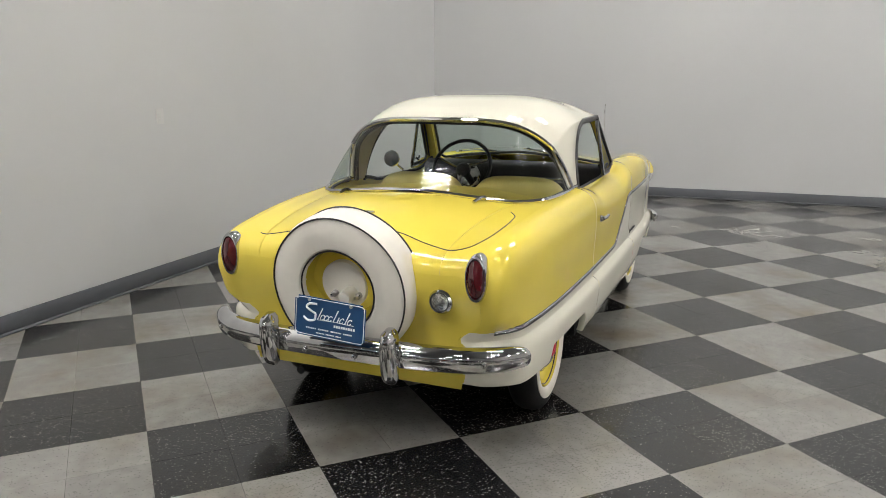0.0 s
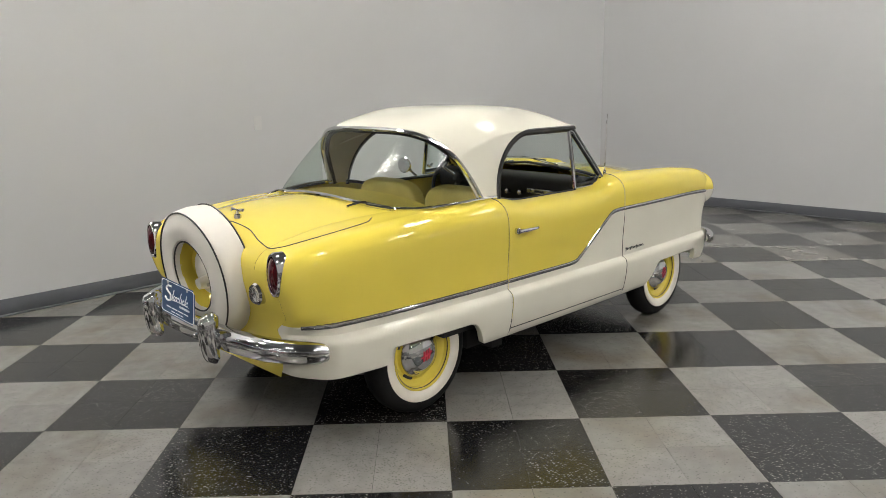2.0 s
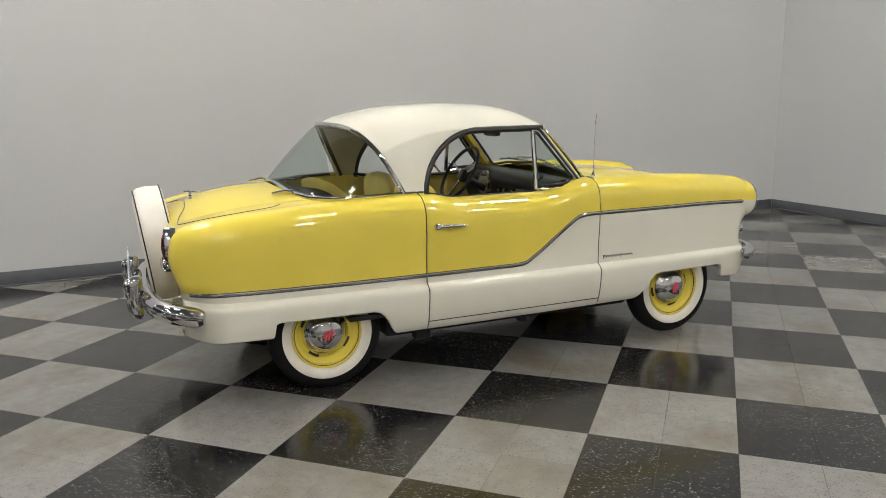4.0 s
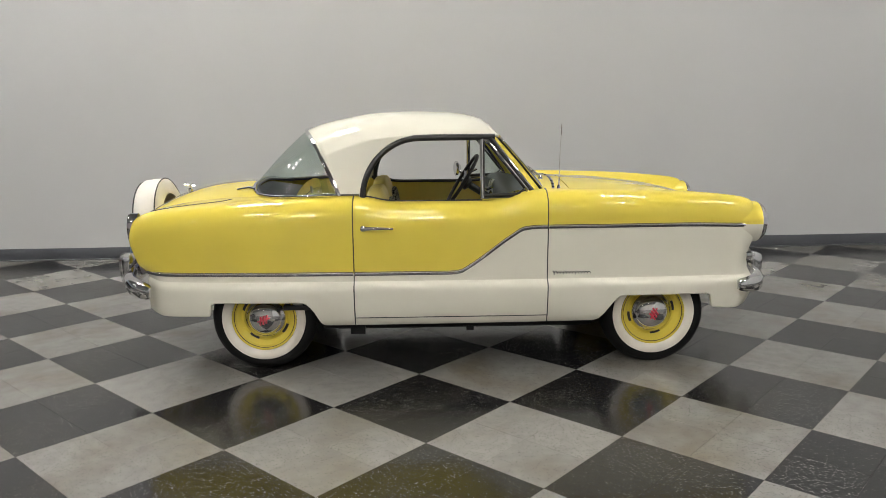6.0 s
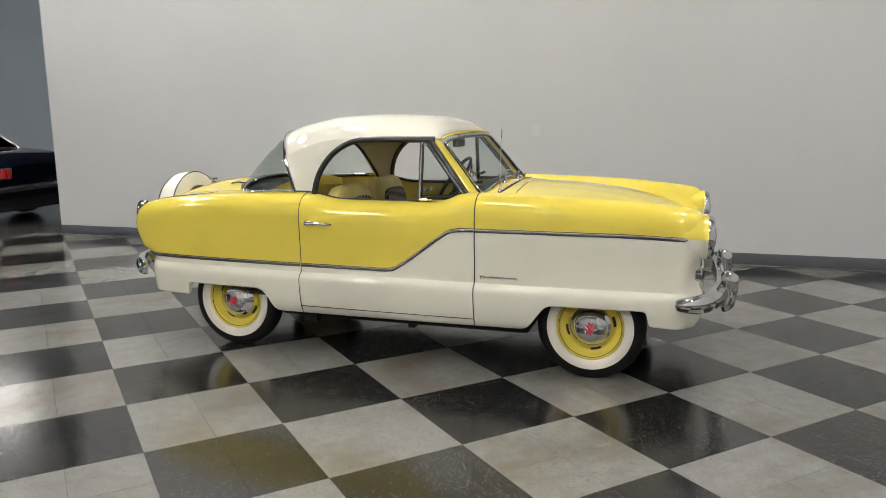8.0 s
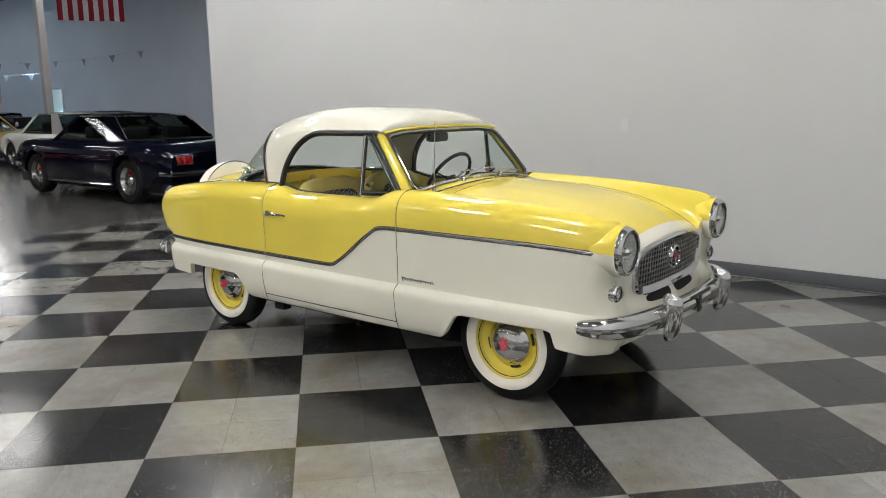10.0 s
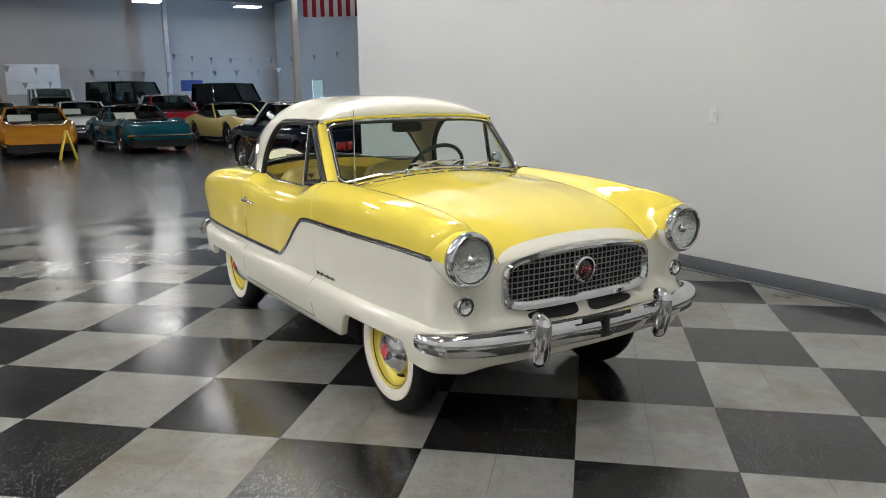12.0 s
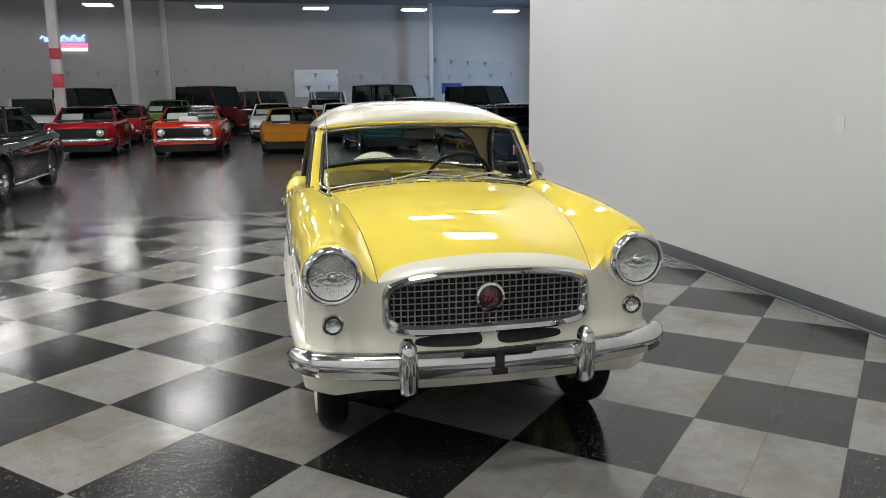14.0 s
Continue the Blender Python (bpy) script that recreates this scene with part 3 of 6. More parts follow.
bm = bmesh.new()
xs = stations(-1.80, -0.60, 0.02)
for s in (1, -1):
    grid(bm, flip([top_row(x, seam_y(x), min(seam_y(x), back_glass_y(x)) if x > -1.2 else 0.0, 12) for x in xs], s))
deck = part("boot_lid", bm, M["yellow"], car, "yellow boot lid")
lid = [(-1.26, 0.50), (-1.32, 0.535), (-1.42, 0.54), (-1.55, 0.532), (-1.65, 0.512), (-1.715, 0.475), (-1.738, 0.41), (-1.725, 0.31), (-1.69, 0.17), (-1.675, 0.0)]
lx, ly = curve(*[(i, p[0]) for i, p in enumerate(lid)]), curve(*[(i, p[1]) for i, p in enumerate(lid)])
for s in (1, -1):
    bm = bmesh.new()
    pts = [(lx(t), ly(t)) for t in span(0 if s < 0 else 5.6, len(lid) - 1, 60)]
    tube(bm, [warp(x, s * y, top_z(x, y) + 0.0003) for x, y in pts], 0.0024, 6)
    part("shut_line", bm, M["black"], deck)
    hinge = part("boot_hinge", bmesh.new(), M["chrome"], deck, "small chrome hinge")
    bm = bmesh.new()
    z = top_z(-1.2, 0.34)
    tube(bm, [(-1.165, s * 0.345, z + 0.012), (-1.20, s * 0.34, z + 0.018), (-1.265, s * 0.332, z + 0.008)], lambda t: 0.012 - 0.005 * t, 8)
    bm.to_mesh(hinge.data)
    bm.free()
bm = bmesh.new()
z = top_z(-1.63, 0)
lathe(bm, [(0.018, -0.004), (0.016, 0.012), (0.009, 0.016), (0.008, 0.03), (0.0, 0.032)], 14, pose(-1.63, 0, z))
tube(bm, [(-1.63, -0.045, z + 0.035), (-1.63, 0.0, z + 0.03), (-1.63, 0.045, z + 0.035)], 0.006, 8)
tube(bm, [(-1.60, 0, z + 0.03), (-1.66, 0, z + 0.036)], 0.005, 8)
part("boot_handle", bm, M["chrome"], deck, "chrome T-shaped boot handle")


def end_cap(x, z_low):
    """The flat end of the body, under the edge of the last section."""
    bm = bmesh.new()
    half = [p for p in up_row(x)] + top_row(x, crown_y(x), seam_y(x), 6)[1:] + top_row(x, seam_y(x), 0, 8)[1:]
    line = [Vector((p.x, -p.y, p.z)) for p in half] + [Vector((p.x, p.y, p.z)) for p in half[-2::-1]]
    rows = []
    for p in line:
        row = []
        for k in span(0, 1, 18):
            z = p.z + (z_low - p.z) * k
            row.append(warp(x, p.y * min(1.0, side_y(x, z) / side_y(x, 0.79)), z))
        rows.append(row)
    grid(bm, rows)
    low = low_row(x)
    for s in (1, -1):
        grid(bm, [[Vector((p.x, -s * p.y, p.z)), Vector((p.x, -s * p.y * 0.97, p.z)), Vector((p.x, -s * p.y * 0.9, p.z))] for p in low if p.z < 0.7])
        out = 0.0006 if x > 0 else -0.0006
        grid(bm, [[Vector((p.x + out, -s * p.y, p.z)), Vector((p.x + out, -s * p.y * 0.95, p.z)), Vector((p.x + out * 0.2, -s * p.y * 0.9, p.z))] for p in up_row(x)[:UP + 2]])
    for f in bm.faces:
        c = f.calc_center_median()
        f.material_index = (1 if abs(c.y) > seam_y(x) and c.z > 0.752 else 0) if x > 0 else (1 if c.z < 0.545 and abs(c.y) > 0.60 else 0)
    return bm


nose = part("front_panel", end_cap(1.60, 0.318), [M["cream"], M["yellow"]], car, "cream front panel")
tail = part("rear_panel", end_cap(-1.80, 0.312), [M["yellow"], M["cream"]], car, "yellow rear panel")

# ---- roof, pillars and glass ----
roof_w = curve((0.0, 0.545), (0.25, 0.560), (0.6, 0.562), (0.8, 0.555), (1.0, 0.540))
edge_z = curve((0.0, 1.266), (0.3, 1.266), (0.55, 1.262), (0.7, 1.248), (0.85, 1.210), (1.0, 1.150))
ridge_z = curve((0.0, 1.290), (0.015, 1.318), (0.05, 1.345), (0.11, 1.368), (0.22, 1.386), (0.42, 1.394), (0.62, 1.385), (0.82, 1.349), (0.93, 1.319), (1.0, 1.286))


def roof_at(s, t):
    x0 = 0.200 - 0.010 * (1 - t * t)
    x1 = -0.759 - 0.131 * (1 - abs(t) ** 2.6)
    return Vector((x0 + (x1 - x0) * s, roof_w(s) * t, edge_z(s) + (ridge_z(s) - edge_z(s)) * (1 - abs(t) ** (3.2 + 1.3 * ease(0.3, 0.6, s)))))


def sin_span(n):
    return [math.sin(math.pi / 2 * k / n) for k in range(-n, n + 1)]


bm = bmesh.new()
grid(bm, [[roof_at(s, t) for t in sin_span(16)] for s in span(0, 1, 30)])
TOP_S = 14 / 30


def pillar_front(q):
    """Rear edge of the side window, from the roof to the sill."""
    a = q * math.pi / 2
    p = roof_at(TOP_S, 1)
    return Vector((p.x - (p.x + 0.545) * math.sin(a) ** 1.1, p.y + 0.055 * (1 - math.cos(a) ** 0.95), 0.936 + (p.z - 0.936) * math.cos(a) ** 0.95))


def pillar_rear(q):
    p = roof_at(1, 1)
    e = Vector((-0.668, 0.617, 0.938))
    return p.lerp(e, q) + Vector((-0.004 * math.sin(math.pi * q), 0.003 * math.sin(math.pi * q), 0))


for s in (1, -1):
    rows = []
    for q in span(0, 1, 16):
        a, b = pillar_front(q), pillar_rear(q)
        row = []
        for r in span(0, 1, 16):
            p = a.lerp(b, r)
            p = p + (roof_at(TOP_S + (1 - TOP_S) * r, 1) - roof_at(TOP_S, 1).lerp(roof_at(1, 1), r)) * (1 - q) ** 2
            row.append(Vector((p.x, -s * (p.y + 0.006 * math.sin(math.pi * r) * math.sin(math.pi * q) ** 2), p.z)))
        rows.append(row)
    grid(bm, rows)
bmesh.ops.remove_doubles(bm, verts=bm.verts, dist=0.002)
roof = part("roof", bm, M["cream"], car, "cream painted hardtop roof")
roof.data.set_sharp_from_angle(angle=radians(75))
mod = roof.modifiers.new("thickness", "SOLIDIFY")
mod.thickness, mod.offset = 0.012, -1
bm = bmesh.new()
grid(bm, [[roof_at(s, t) - Vector((0, 0.02 * t, 0.03)) for t in sin_span(12)] for s in span(0.02, 0.985, 16)])
part("headliner", bm, M["headliner"], roof, "pale cloth headliner")


def base_glass(t):
    """Lower edge of the windscreen."""
    a = t * math.pi / 2
    x = 0.440 + 0.022 * abs(math.cos(a)) ** 0.95
    y = 0.562 * math.copysign(abs(math.sin(a)) ** 0.9, t)
    return Vector((x - 0.006, y, top_z(x, y) + 0.003))


def top_glass(t):
    y = math.copysign(abs(math.sin(t * math.pi / 2)) ** 0.9, t)
    p = roof_at(0, y)
    return p + Vector((0.012 - 0.006 * y**4, -0.030 * y, -0.022))


def screen(t, k):
    a, b = base_glass(t), top_glass(t)
    return a.lerp(b, k) + Vector((0.004, 0, 0.002)) * math.sin(math.pi * k)


bm = bmesh.new()
grid(bm, [[screen(t, k) for k in span(0.03, 0.97, 8)] for t in span(-0.97, 0.97, 40)])
wind = part("windscreen", bm, M["pane"], car, "clear curved windscreen glass")
wind.visible_shadow = False
sq = lambda v, p: math.copysign(abs(v) ** p, v)
loop = [screen(0.968 * sq(math.cos(a), 0.26), 0.5 + 0.475 * sq(math.sin(a), 0.20)) for a in span(0, 2 * math.pi, 160)]
bm = bmesh.new()
tube(bm, [p + Vector((0.006, 0, 0.003)) for p in loop], 0.006, 8, ends=False)
part("windscreen_trim", bm, M["chrome"], wind, "bright windscreen trim")
bm = bmesh.new()
mid = Vector((0.30, 0, 1.12))
tube(bm, [p + (mid - p).normalized() * 0.011 for p in loop], 0.0085, 8, ends=False)
part("windscreen_rubber", bm, M["black"], wind)
bm = bmesh.new()
tube(bm, [roof_at(0, t) + Vector((0.002, -0.01 * t, -0.012)) for t in span(-0.98, 0.98, 30)], 0.008, 8)
for s in (1, -1):
    rows = []
    for k in span(-0.06, 0.99, 14):
        a = screen(-s, k)
        a = Vector((a.x - 0.010, a.y + s * 0.004, a.z))
        b = Vector((0.400, -s * 0.606, 0.950)).lerp(Vector((0.165, -s * 0.545, 1.262)), k) + Vector((0.006, -s * 0.004, 0)) * math.sin(math.pi * k)
        rows.append([a.lerp(b, r) + Vector((0.003, -s * 0.004, 0.001)) * math.sin(math.pi * r) ** 0.8 for r in span(0, 1, 8)] + [b + Vector((-0.025, s * 0.004, 0)), a + Vector((-0.035, 0, 0))])
    vs = grid(bm, rows, close_v=True)
part("windscreen_frame", bm, M["yellow"], car, "yellow windscreen pillars")

# rear window
def rear_low(t):
    a = t * math.pi / 2
    x = -0.66 - 0.535 * abs(math.cos(a)) ** 0.645
    y = 0.615 * math.copysign(abs(math.sin(a)) ** 0.645, t)
    return Vector((x, y, top_z(x, y) + 0.004))


def rear_top(t):
    return roof_at(1, math.copysign(abs(math.sin(t * math.pi / 2)) ** 0.75, t))


def rear_pane(t, k):
    a, b = rear_low(t), rear_top(t)
    n = Vector((-math.cos(t * math.pi / 2), 0.6 * math.sin(t * math.pi / 2), 0.6))
    return a.lerp(b, k) + n * 0.010 * math.sin(math.pi * k)


bm = bmesh.new()
grid(bm, [[rear_pane(t, k) for k in span(0.02, 0.985, 10)] for t in span(-0.985, 0.985, 48)])
back = part("rear_window", bm, M["pane"], car, "wraparound clear rear window")
back.visible_shadow = False
bm = bmesh.new()
tube(bm, [rear_low(t) + Vector((0, 0, 0.004)) for t in span(-1, 1, 90)], 0.009, 8)
part("rear_window_trim", bm, M["chrome"], back, "bright lower window trim")
bm = bmesh.new()
tube(bm, [Vector((p.x + 0.020, p.y * 0.965, p.z)) for p in (rear_low(t) for t in span(-0.97, 0.97, 60))], 0.008, 8)
part("rear_window_seal", bm, M["black"], back, "black rubber seal")
bm = bmesh.new()
tube(bm, [rear_pane(1, k) for k in span(0, 1, 10)] + [rear_top(t) for t in span(0.97, -0.97, 50)] + [rear_pane(-1, k) for k in span(1, 0, 10)], 0.0115, 8)
part("rear_window_trim", bm, M["chrome"], back, "bright upper window trim")
bm = bmesh.new()
inn = lambda p: Vector((p.x + 0.02, p.y * 0.965, p.z - 0.012))
tube(bm, [inn(rear_pane(1, k)) for k in span(0, 1, 10)] + [inn(rear_top(t)) for t in span(0.97, -0.97, 50)] + [inn(rear_pane(-1, k)) for k in span(1, 0, 10)], 0.013, 6)
part("rear_window_rubber", bm, M["black"], back)

# belt trim, side window frames and vent panes
for s in (1, -1):
    bm = bmesh.new()
    tube(bm, [(x, -s * (crown_y(x) + 0.012), crown_z(x) + 0.006) for x in span(-0.68, -0.555, 8)], 0.010, 8)
    part("belt_trim", bm, M["chrome"], roof, "bright trim below the rear pillar")
    bm = bmesh.new()
    lip = [pillar_front(q) for q in span(1, 0, 16)] + [roof_at(k, 1) for k in span(TOP_S - 0.03, 0.03, 14)]
    tube(bm, [(p.x + 0.006, -s * (p.y - 0.006), p.z - 0.012) for p in lip], 0.017, 8)
    part("window_channel", bm, M["black"], roof, "black rubber window channel")
    vent = part("vent_window", bmesh.new(), M["pane"], car, "triangular vent window with chrome frame")
    A, B, Cc, D = Vector((0.352, -s * 0.612, 0.972)), Vector((0.140, -s * 0.560, 1.236)), Vector((0.105, -s * 0.562, 1.242)), Vector((0.105, -s * 0.612, 0.928))
    bm = bmesh.new()
    vs = [bm.verts.new(p) for p in (A, B, Cc, D)]
    bm.faces.new(vs)
    bm.to_mesh(vent.data)
    bm.free()
    vent.visible_shadow = False
    E_ = Vector((0.315, -s * 0.614, 0.935))
    for pts, r in (((D, Cc), 0.011), ((Cc, B), 0.008), ((B, A, E_, D), 0.009)):
        bm = bmesh.new()
        tube(bm, pts, r, 8)
        part("frame", bm, M["chrome"], vent, "chrome vent window frame")
    centre = (A + B + Cc + D) / 4
    bm = bmesh.new()
    tube(bm, [p.lerp(centre, 0.10) for p in (D, Cc, B, A, E_, D)], 0.009, 8)
    part("seal", bm, M["black"], vent, "black rubber seal inside the frame")
    for dx, r, m, nm in ((0.018, 0.010, "black", "weatherstrip"), (0.030, 0.006, "chrome", "outer_frame")):
        bm = bmesh.new()
        tube(bm, [A + Vector((dx + 0.012, s * 0.002, -0.018)), B + Vector((dx - 0.006, s * 0.006, 0.012))], r, 8)
        part(nm, bm, M[m], vent, "black rubber weatherstrip" if m == "black" else "chrome strip along the pillar")
    bm = bmesh.new()
    tube(bm, [(0.165, -s * 0.585, 0.99), (0.135, -s * 0.58, 0.975), (0.12, -s * 0.585, 0.985)], 0.008, 8)
    part("latch", bm, M["chrome"], vent)


# ---- wheels ----
def wheel_mesh(m):
    ob = new("wheel")
    ob.parent = car
    ob.matrix_basis = m
    ob["label"] = "whitewall wheel with yellow rim and chrome hubcap"
    R = 0.286
    bm = bmesh.new()
    lathe(bm, [(0.178, -0.055), (0.20, -0.066), (0.255, -0.062), (0.276, -0.045), (R, -0.02), (R, 0.02), (0.278, 0.045), (0.262, 0.058), (0.245, 0.063), (0.226, 0.066), (0.174, 0.055)], 56)
    tyre = part("tyre", bm, M["rubber"], ob, "black rubber tyre")
    bm = bmesh.new()
    lathe(bm, [(0.2275, 0.0645), (0.225, 0.0690), (0.208, 0.0705), (0.187, 0.066), (0.178, 0.058), (0.174, 0.05)], 56)
    part("whitewall", bm, M["whitewall"], tyre, "cream whitewall band")
    bm = bmesh.new()
    lathe(bm, [(0.174, 0.050), (0.176, 0.058), (0.172, 0.061), (0.166, 0.052), (0.158, 0.034), (0.150, 0.030), (0.142, 0.024), (0.132, 0.012), (0.122, 0.014), (0.110, 0.03), (0.05, 0.03), (0.0, 0.03)], 56)
    lathe(bm, [(0.178, -0.05), (0.12, -0.05), (0.0, -0.05)], 24)
    rim = part("rim", bm, M["yellow"], ob, "yellow painted steel rim")
    for k in range(4):
        bm = bmesh.new()
        a0 = math.pi / 2 * k + 0.5
        tube(bm, [(0.124 * math.cos(a0 + d), 0.124 * math.sin(a0 + d), 0.0155) for d in span(-0.22, 0.22, 8)], 0.006, 6, flat=1.4)
        part("rim_slot", bm, M["black"], rim)
    bm = bmesh.new()
    lathe(bm, [(0.1635, 0.0475), (0.1655, 0.0525), (0.1625, 0.0505)], 56, close=True)
    part("rim_line", bm, M["black"], rim)
    bm = bmesh.new()
    lathe(bm, [(0.112, 0.024), (0.113, 0.032), (0.106, 0.040), (0.096, 0.044), (0.090, 0.050), (0.080, 0.060), (0.064, 0.070), (0.044, 0.077), (0.02, 0.081), (0.0, 0.082)], 48)
    cap = part("hubcap", bm, M["chrome"], ob, "domed chrome hubcap")
    bm = bmesh.new()
    for k in (-1, 0, 1):
        x0 = k * 0.016
        pts = [(x0 - 0.014, -0.020 - 0.004 * k, 0), (x0, 0.0 - 0.004 * k, 0), (x0 + 0.014, 0.020 - 0.004 * k, 0)]
        tube(bm, [(x, y, 0.0825 - 5.2 * (x * x + y * y)) for x, y, _ in pts], 0.006, 6)
    tube(bm, [(-0.034, 0.008, 0.078), (0.0, 0.0, 0.0825), (0.034, -0.008, 0.078)], 0.005, 6)
    part("emblem", bm, M["red"], cap, "red emblem")
    return ob


for x, ang in ((-AXLE - 0.014, 30), (AXLE - 0.022, 75)):
    for s in (1, -1):
        wheel_mesh(pose(x, -s * 0.577, 0.283) @ pose(0, 0, 0, 90 * s, 0, 0) @ pose(0, 0, 0, 0, 0, ang))

# wheel wells, floor pan, sills and exhaust
under = part("underbody", bmesh.new(), M["under"], car, "black underbody")
bm = bmesh.new()
box(bm, -1.60, 1.50, -0.44, 0.44, 0.34, 0.42, 0.02)
box(bm, -0.72, 0.70, -0.50, 0.50, 0.175, 0.36, 0.02)
box(bm, -1.3, 1.3, -0.28, 0.28, 0.20, 0.36, 0.02)
box(bm, -0.78, 0.72, -0.62, 0.62, 0.215, 0.33, 0.02)
box(bm, -1.64, -1.40, -0.60, 0.60, 0.36, 0.42)
box(bm, 1.38, 1.52, -0.58, 0.58, 0.38, 0.44)
for x in (-AXLE, AXLE):
    for s in (1, -1):
        rows = [[(x + 0.36 * math.cos(a), -s * y, 0.28 + 0.36 * math.sin(a)) for y in (0.44, 0.55, 0.655)] for a in span(0.35, math.pi - 0.35, 20)]
        grid(bm, rows)
        box(bm, x - 0.33, x + 0.33, min(-s * 0.42, -s * 0.44), max(-s * 0.42, -s * 0.44), 0.36, 0.64)
    tube(bm, [(x, -0.56, 0.27), (x, 0.56, 0.27)], 0.03, 8)
tube(bm, [(-1.05, 0.30, 0.22), (-1.5, 0.30, 0.25), (-1.72, 0.28, 0.27)], 0.018, 10)
box(bm, -0.62, -0.54, -0.64, -0.58, 0.19, 0.25)
box(bm, 0.02, 0.06, -0.60, -0.55, 0.19, 0.25)
bm.to_mesh(under.data)
bm.free()

# ---- bumpers ----
def bumper(name, path, tip, half, label):
    """A rounded chrome bar in plan, its section flattened, tapering to the tips."""
    n = 48
    fx, fz = path
    rows = []
    for k in range(n + 1):
        q = -1 + 2 * k / n
        yy = half * math.sin(q * math.pi / 2)
        x, z = fx(abs(yy)), fz(abs(yy))
        d = Vector((fx(abs(yy) + 0.004) - fx(abs(yy) - 0.004), 0.008, 0))
        if yy < 0:
            d.x = -d.x
        d.normalize()
        out = Vector((d.y, -d.x, 0)) * tip
        w = (1 - abs(q) ** 7) ** 0.5 if abs(q) < 1 else 0.05
        w = max(0.12, w)
        prof = [(-0.030, -0.046), (-0.006, -0.051), (0.012, -0.041), (0.020, -0.020), (0.023, 0.002), (0.019, 0.025), (0.005, 0.041), (-0.012, 0.049), (-0.034, 0.046), (-0.034, 0.0)]
        rows.append([Vector((x, yy, z)) + out * a * w + Vector((0, 0, b * w)) for a, b in prof])
    bm = bmesh.new()
    vs = grid(bm, rows, close_v=True)
    bm.faces.new(vs[0])
    bm.faces.new(vs[-1])
    bar = part(name, bm, M["chrome"], car, label)
    return bar


def overrider(parent, x, y, z0, z1, tip):
    bm = bmesh.new()
    rows = []
    n = 14
    for k in range(n + 1):
        q = k / n
        z = z0 + (z1 - z0) * q
        w = 0.035 * (0.72 + 0.28 * math.sin(math.pi * (0.15 + 0.7 * q))) * (1 - (2 * q - 1) ** 12 * 0.5)
        dpt = (0.040 + 0.022 * q) * (1 - (2 * q - 1) ** 10 * 0.6)
        xo = x + tip * 0.012 * (1 - (2 * q - 1) ** 2)
        row = [Vector((xo + tip * dpt * math.cos(a) * (1.0 if math.cos(a) > 0 else 0.55), y + w * math.sin(a) * (1 if abs(math.sin(a)) < 0.9 else 1.0), z)) for a in span(0, 2 * math.pi, 20)[:-1]]
        rows.append(row)
    vs = grid(bm, rows, close_v=True)
    bm.faces.new(vs[0])
    bm.faces.new(vs[-1])
    return part("overrider", bm, M["chrome"], parent, "chrome bumper overrider")


fb = bumper("front_bumper", (curve((0, 1.722), (0.3, 1.712), (0.5, 1.682), (0.62, 1.645), (0.69, 1.600), (0.73, 1.54), (0.748, 1.475)), curve((0, 0.450), (0.748, 0.460))), 1, 0.748, "chrome front bumper bar")
for y in (-0.334, 0.334):
    overrider(fb, 1.722, y, 0.345, 0.562, 1)
rb = bumper("rear_bumper", (curve((0, -1.915), (0.3, -1.90), (0.48, -1.865), (0.60, -1.80), (0.68, -1.72), (0.735, -1.64)), curve((0, 0.478), (0.4, 0.474), (0.715, 0.458))), -1, 0.715, "chrome rear bumper bar")
for y in (-0.262, 0.262):
    overrider(rb, -1.928, y, 0.375, 0.59, -1)
bm = bmesh.new()
box(bm, 1.746, 1.752, -0.135, 0.135, 0.490, 0.509, 0.002)
box(bm, 1.746, 1.752, -0.016, 0.016, 0.42, 0.50, 0.002)
box(bm, 1.744, 1.753, -0.03, 0.03, 0.412, 0.438, 0.004)
box(bm, 1.746, 1.754, -0.10, -0.04, 0.496, 0.504, 0.001)
part("plate_bracket", bm, M["black"], fb, "black number plate bracket")
for s in (1, -1):
    for y in (0.11, 0.59):
        bm = bmesh.new()
        yy = s * y
        xx = -1.935 if y < 0.3 else -1.832
        lathe(bm, [(0.010, -0.004), (0.010, 0.004), (0.006, 0.008), (0.0, 0.009)], 12, pose(xx, yy, 0.46, 0, -90, 0))
        part("bolt", bm, M["chrome"], rb)

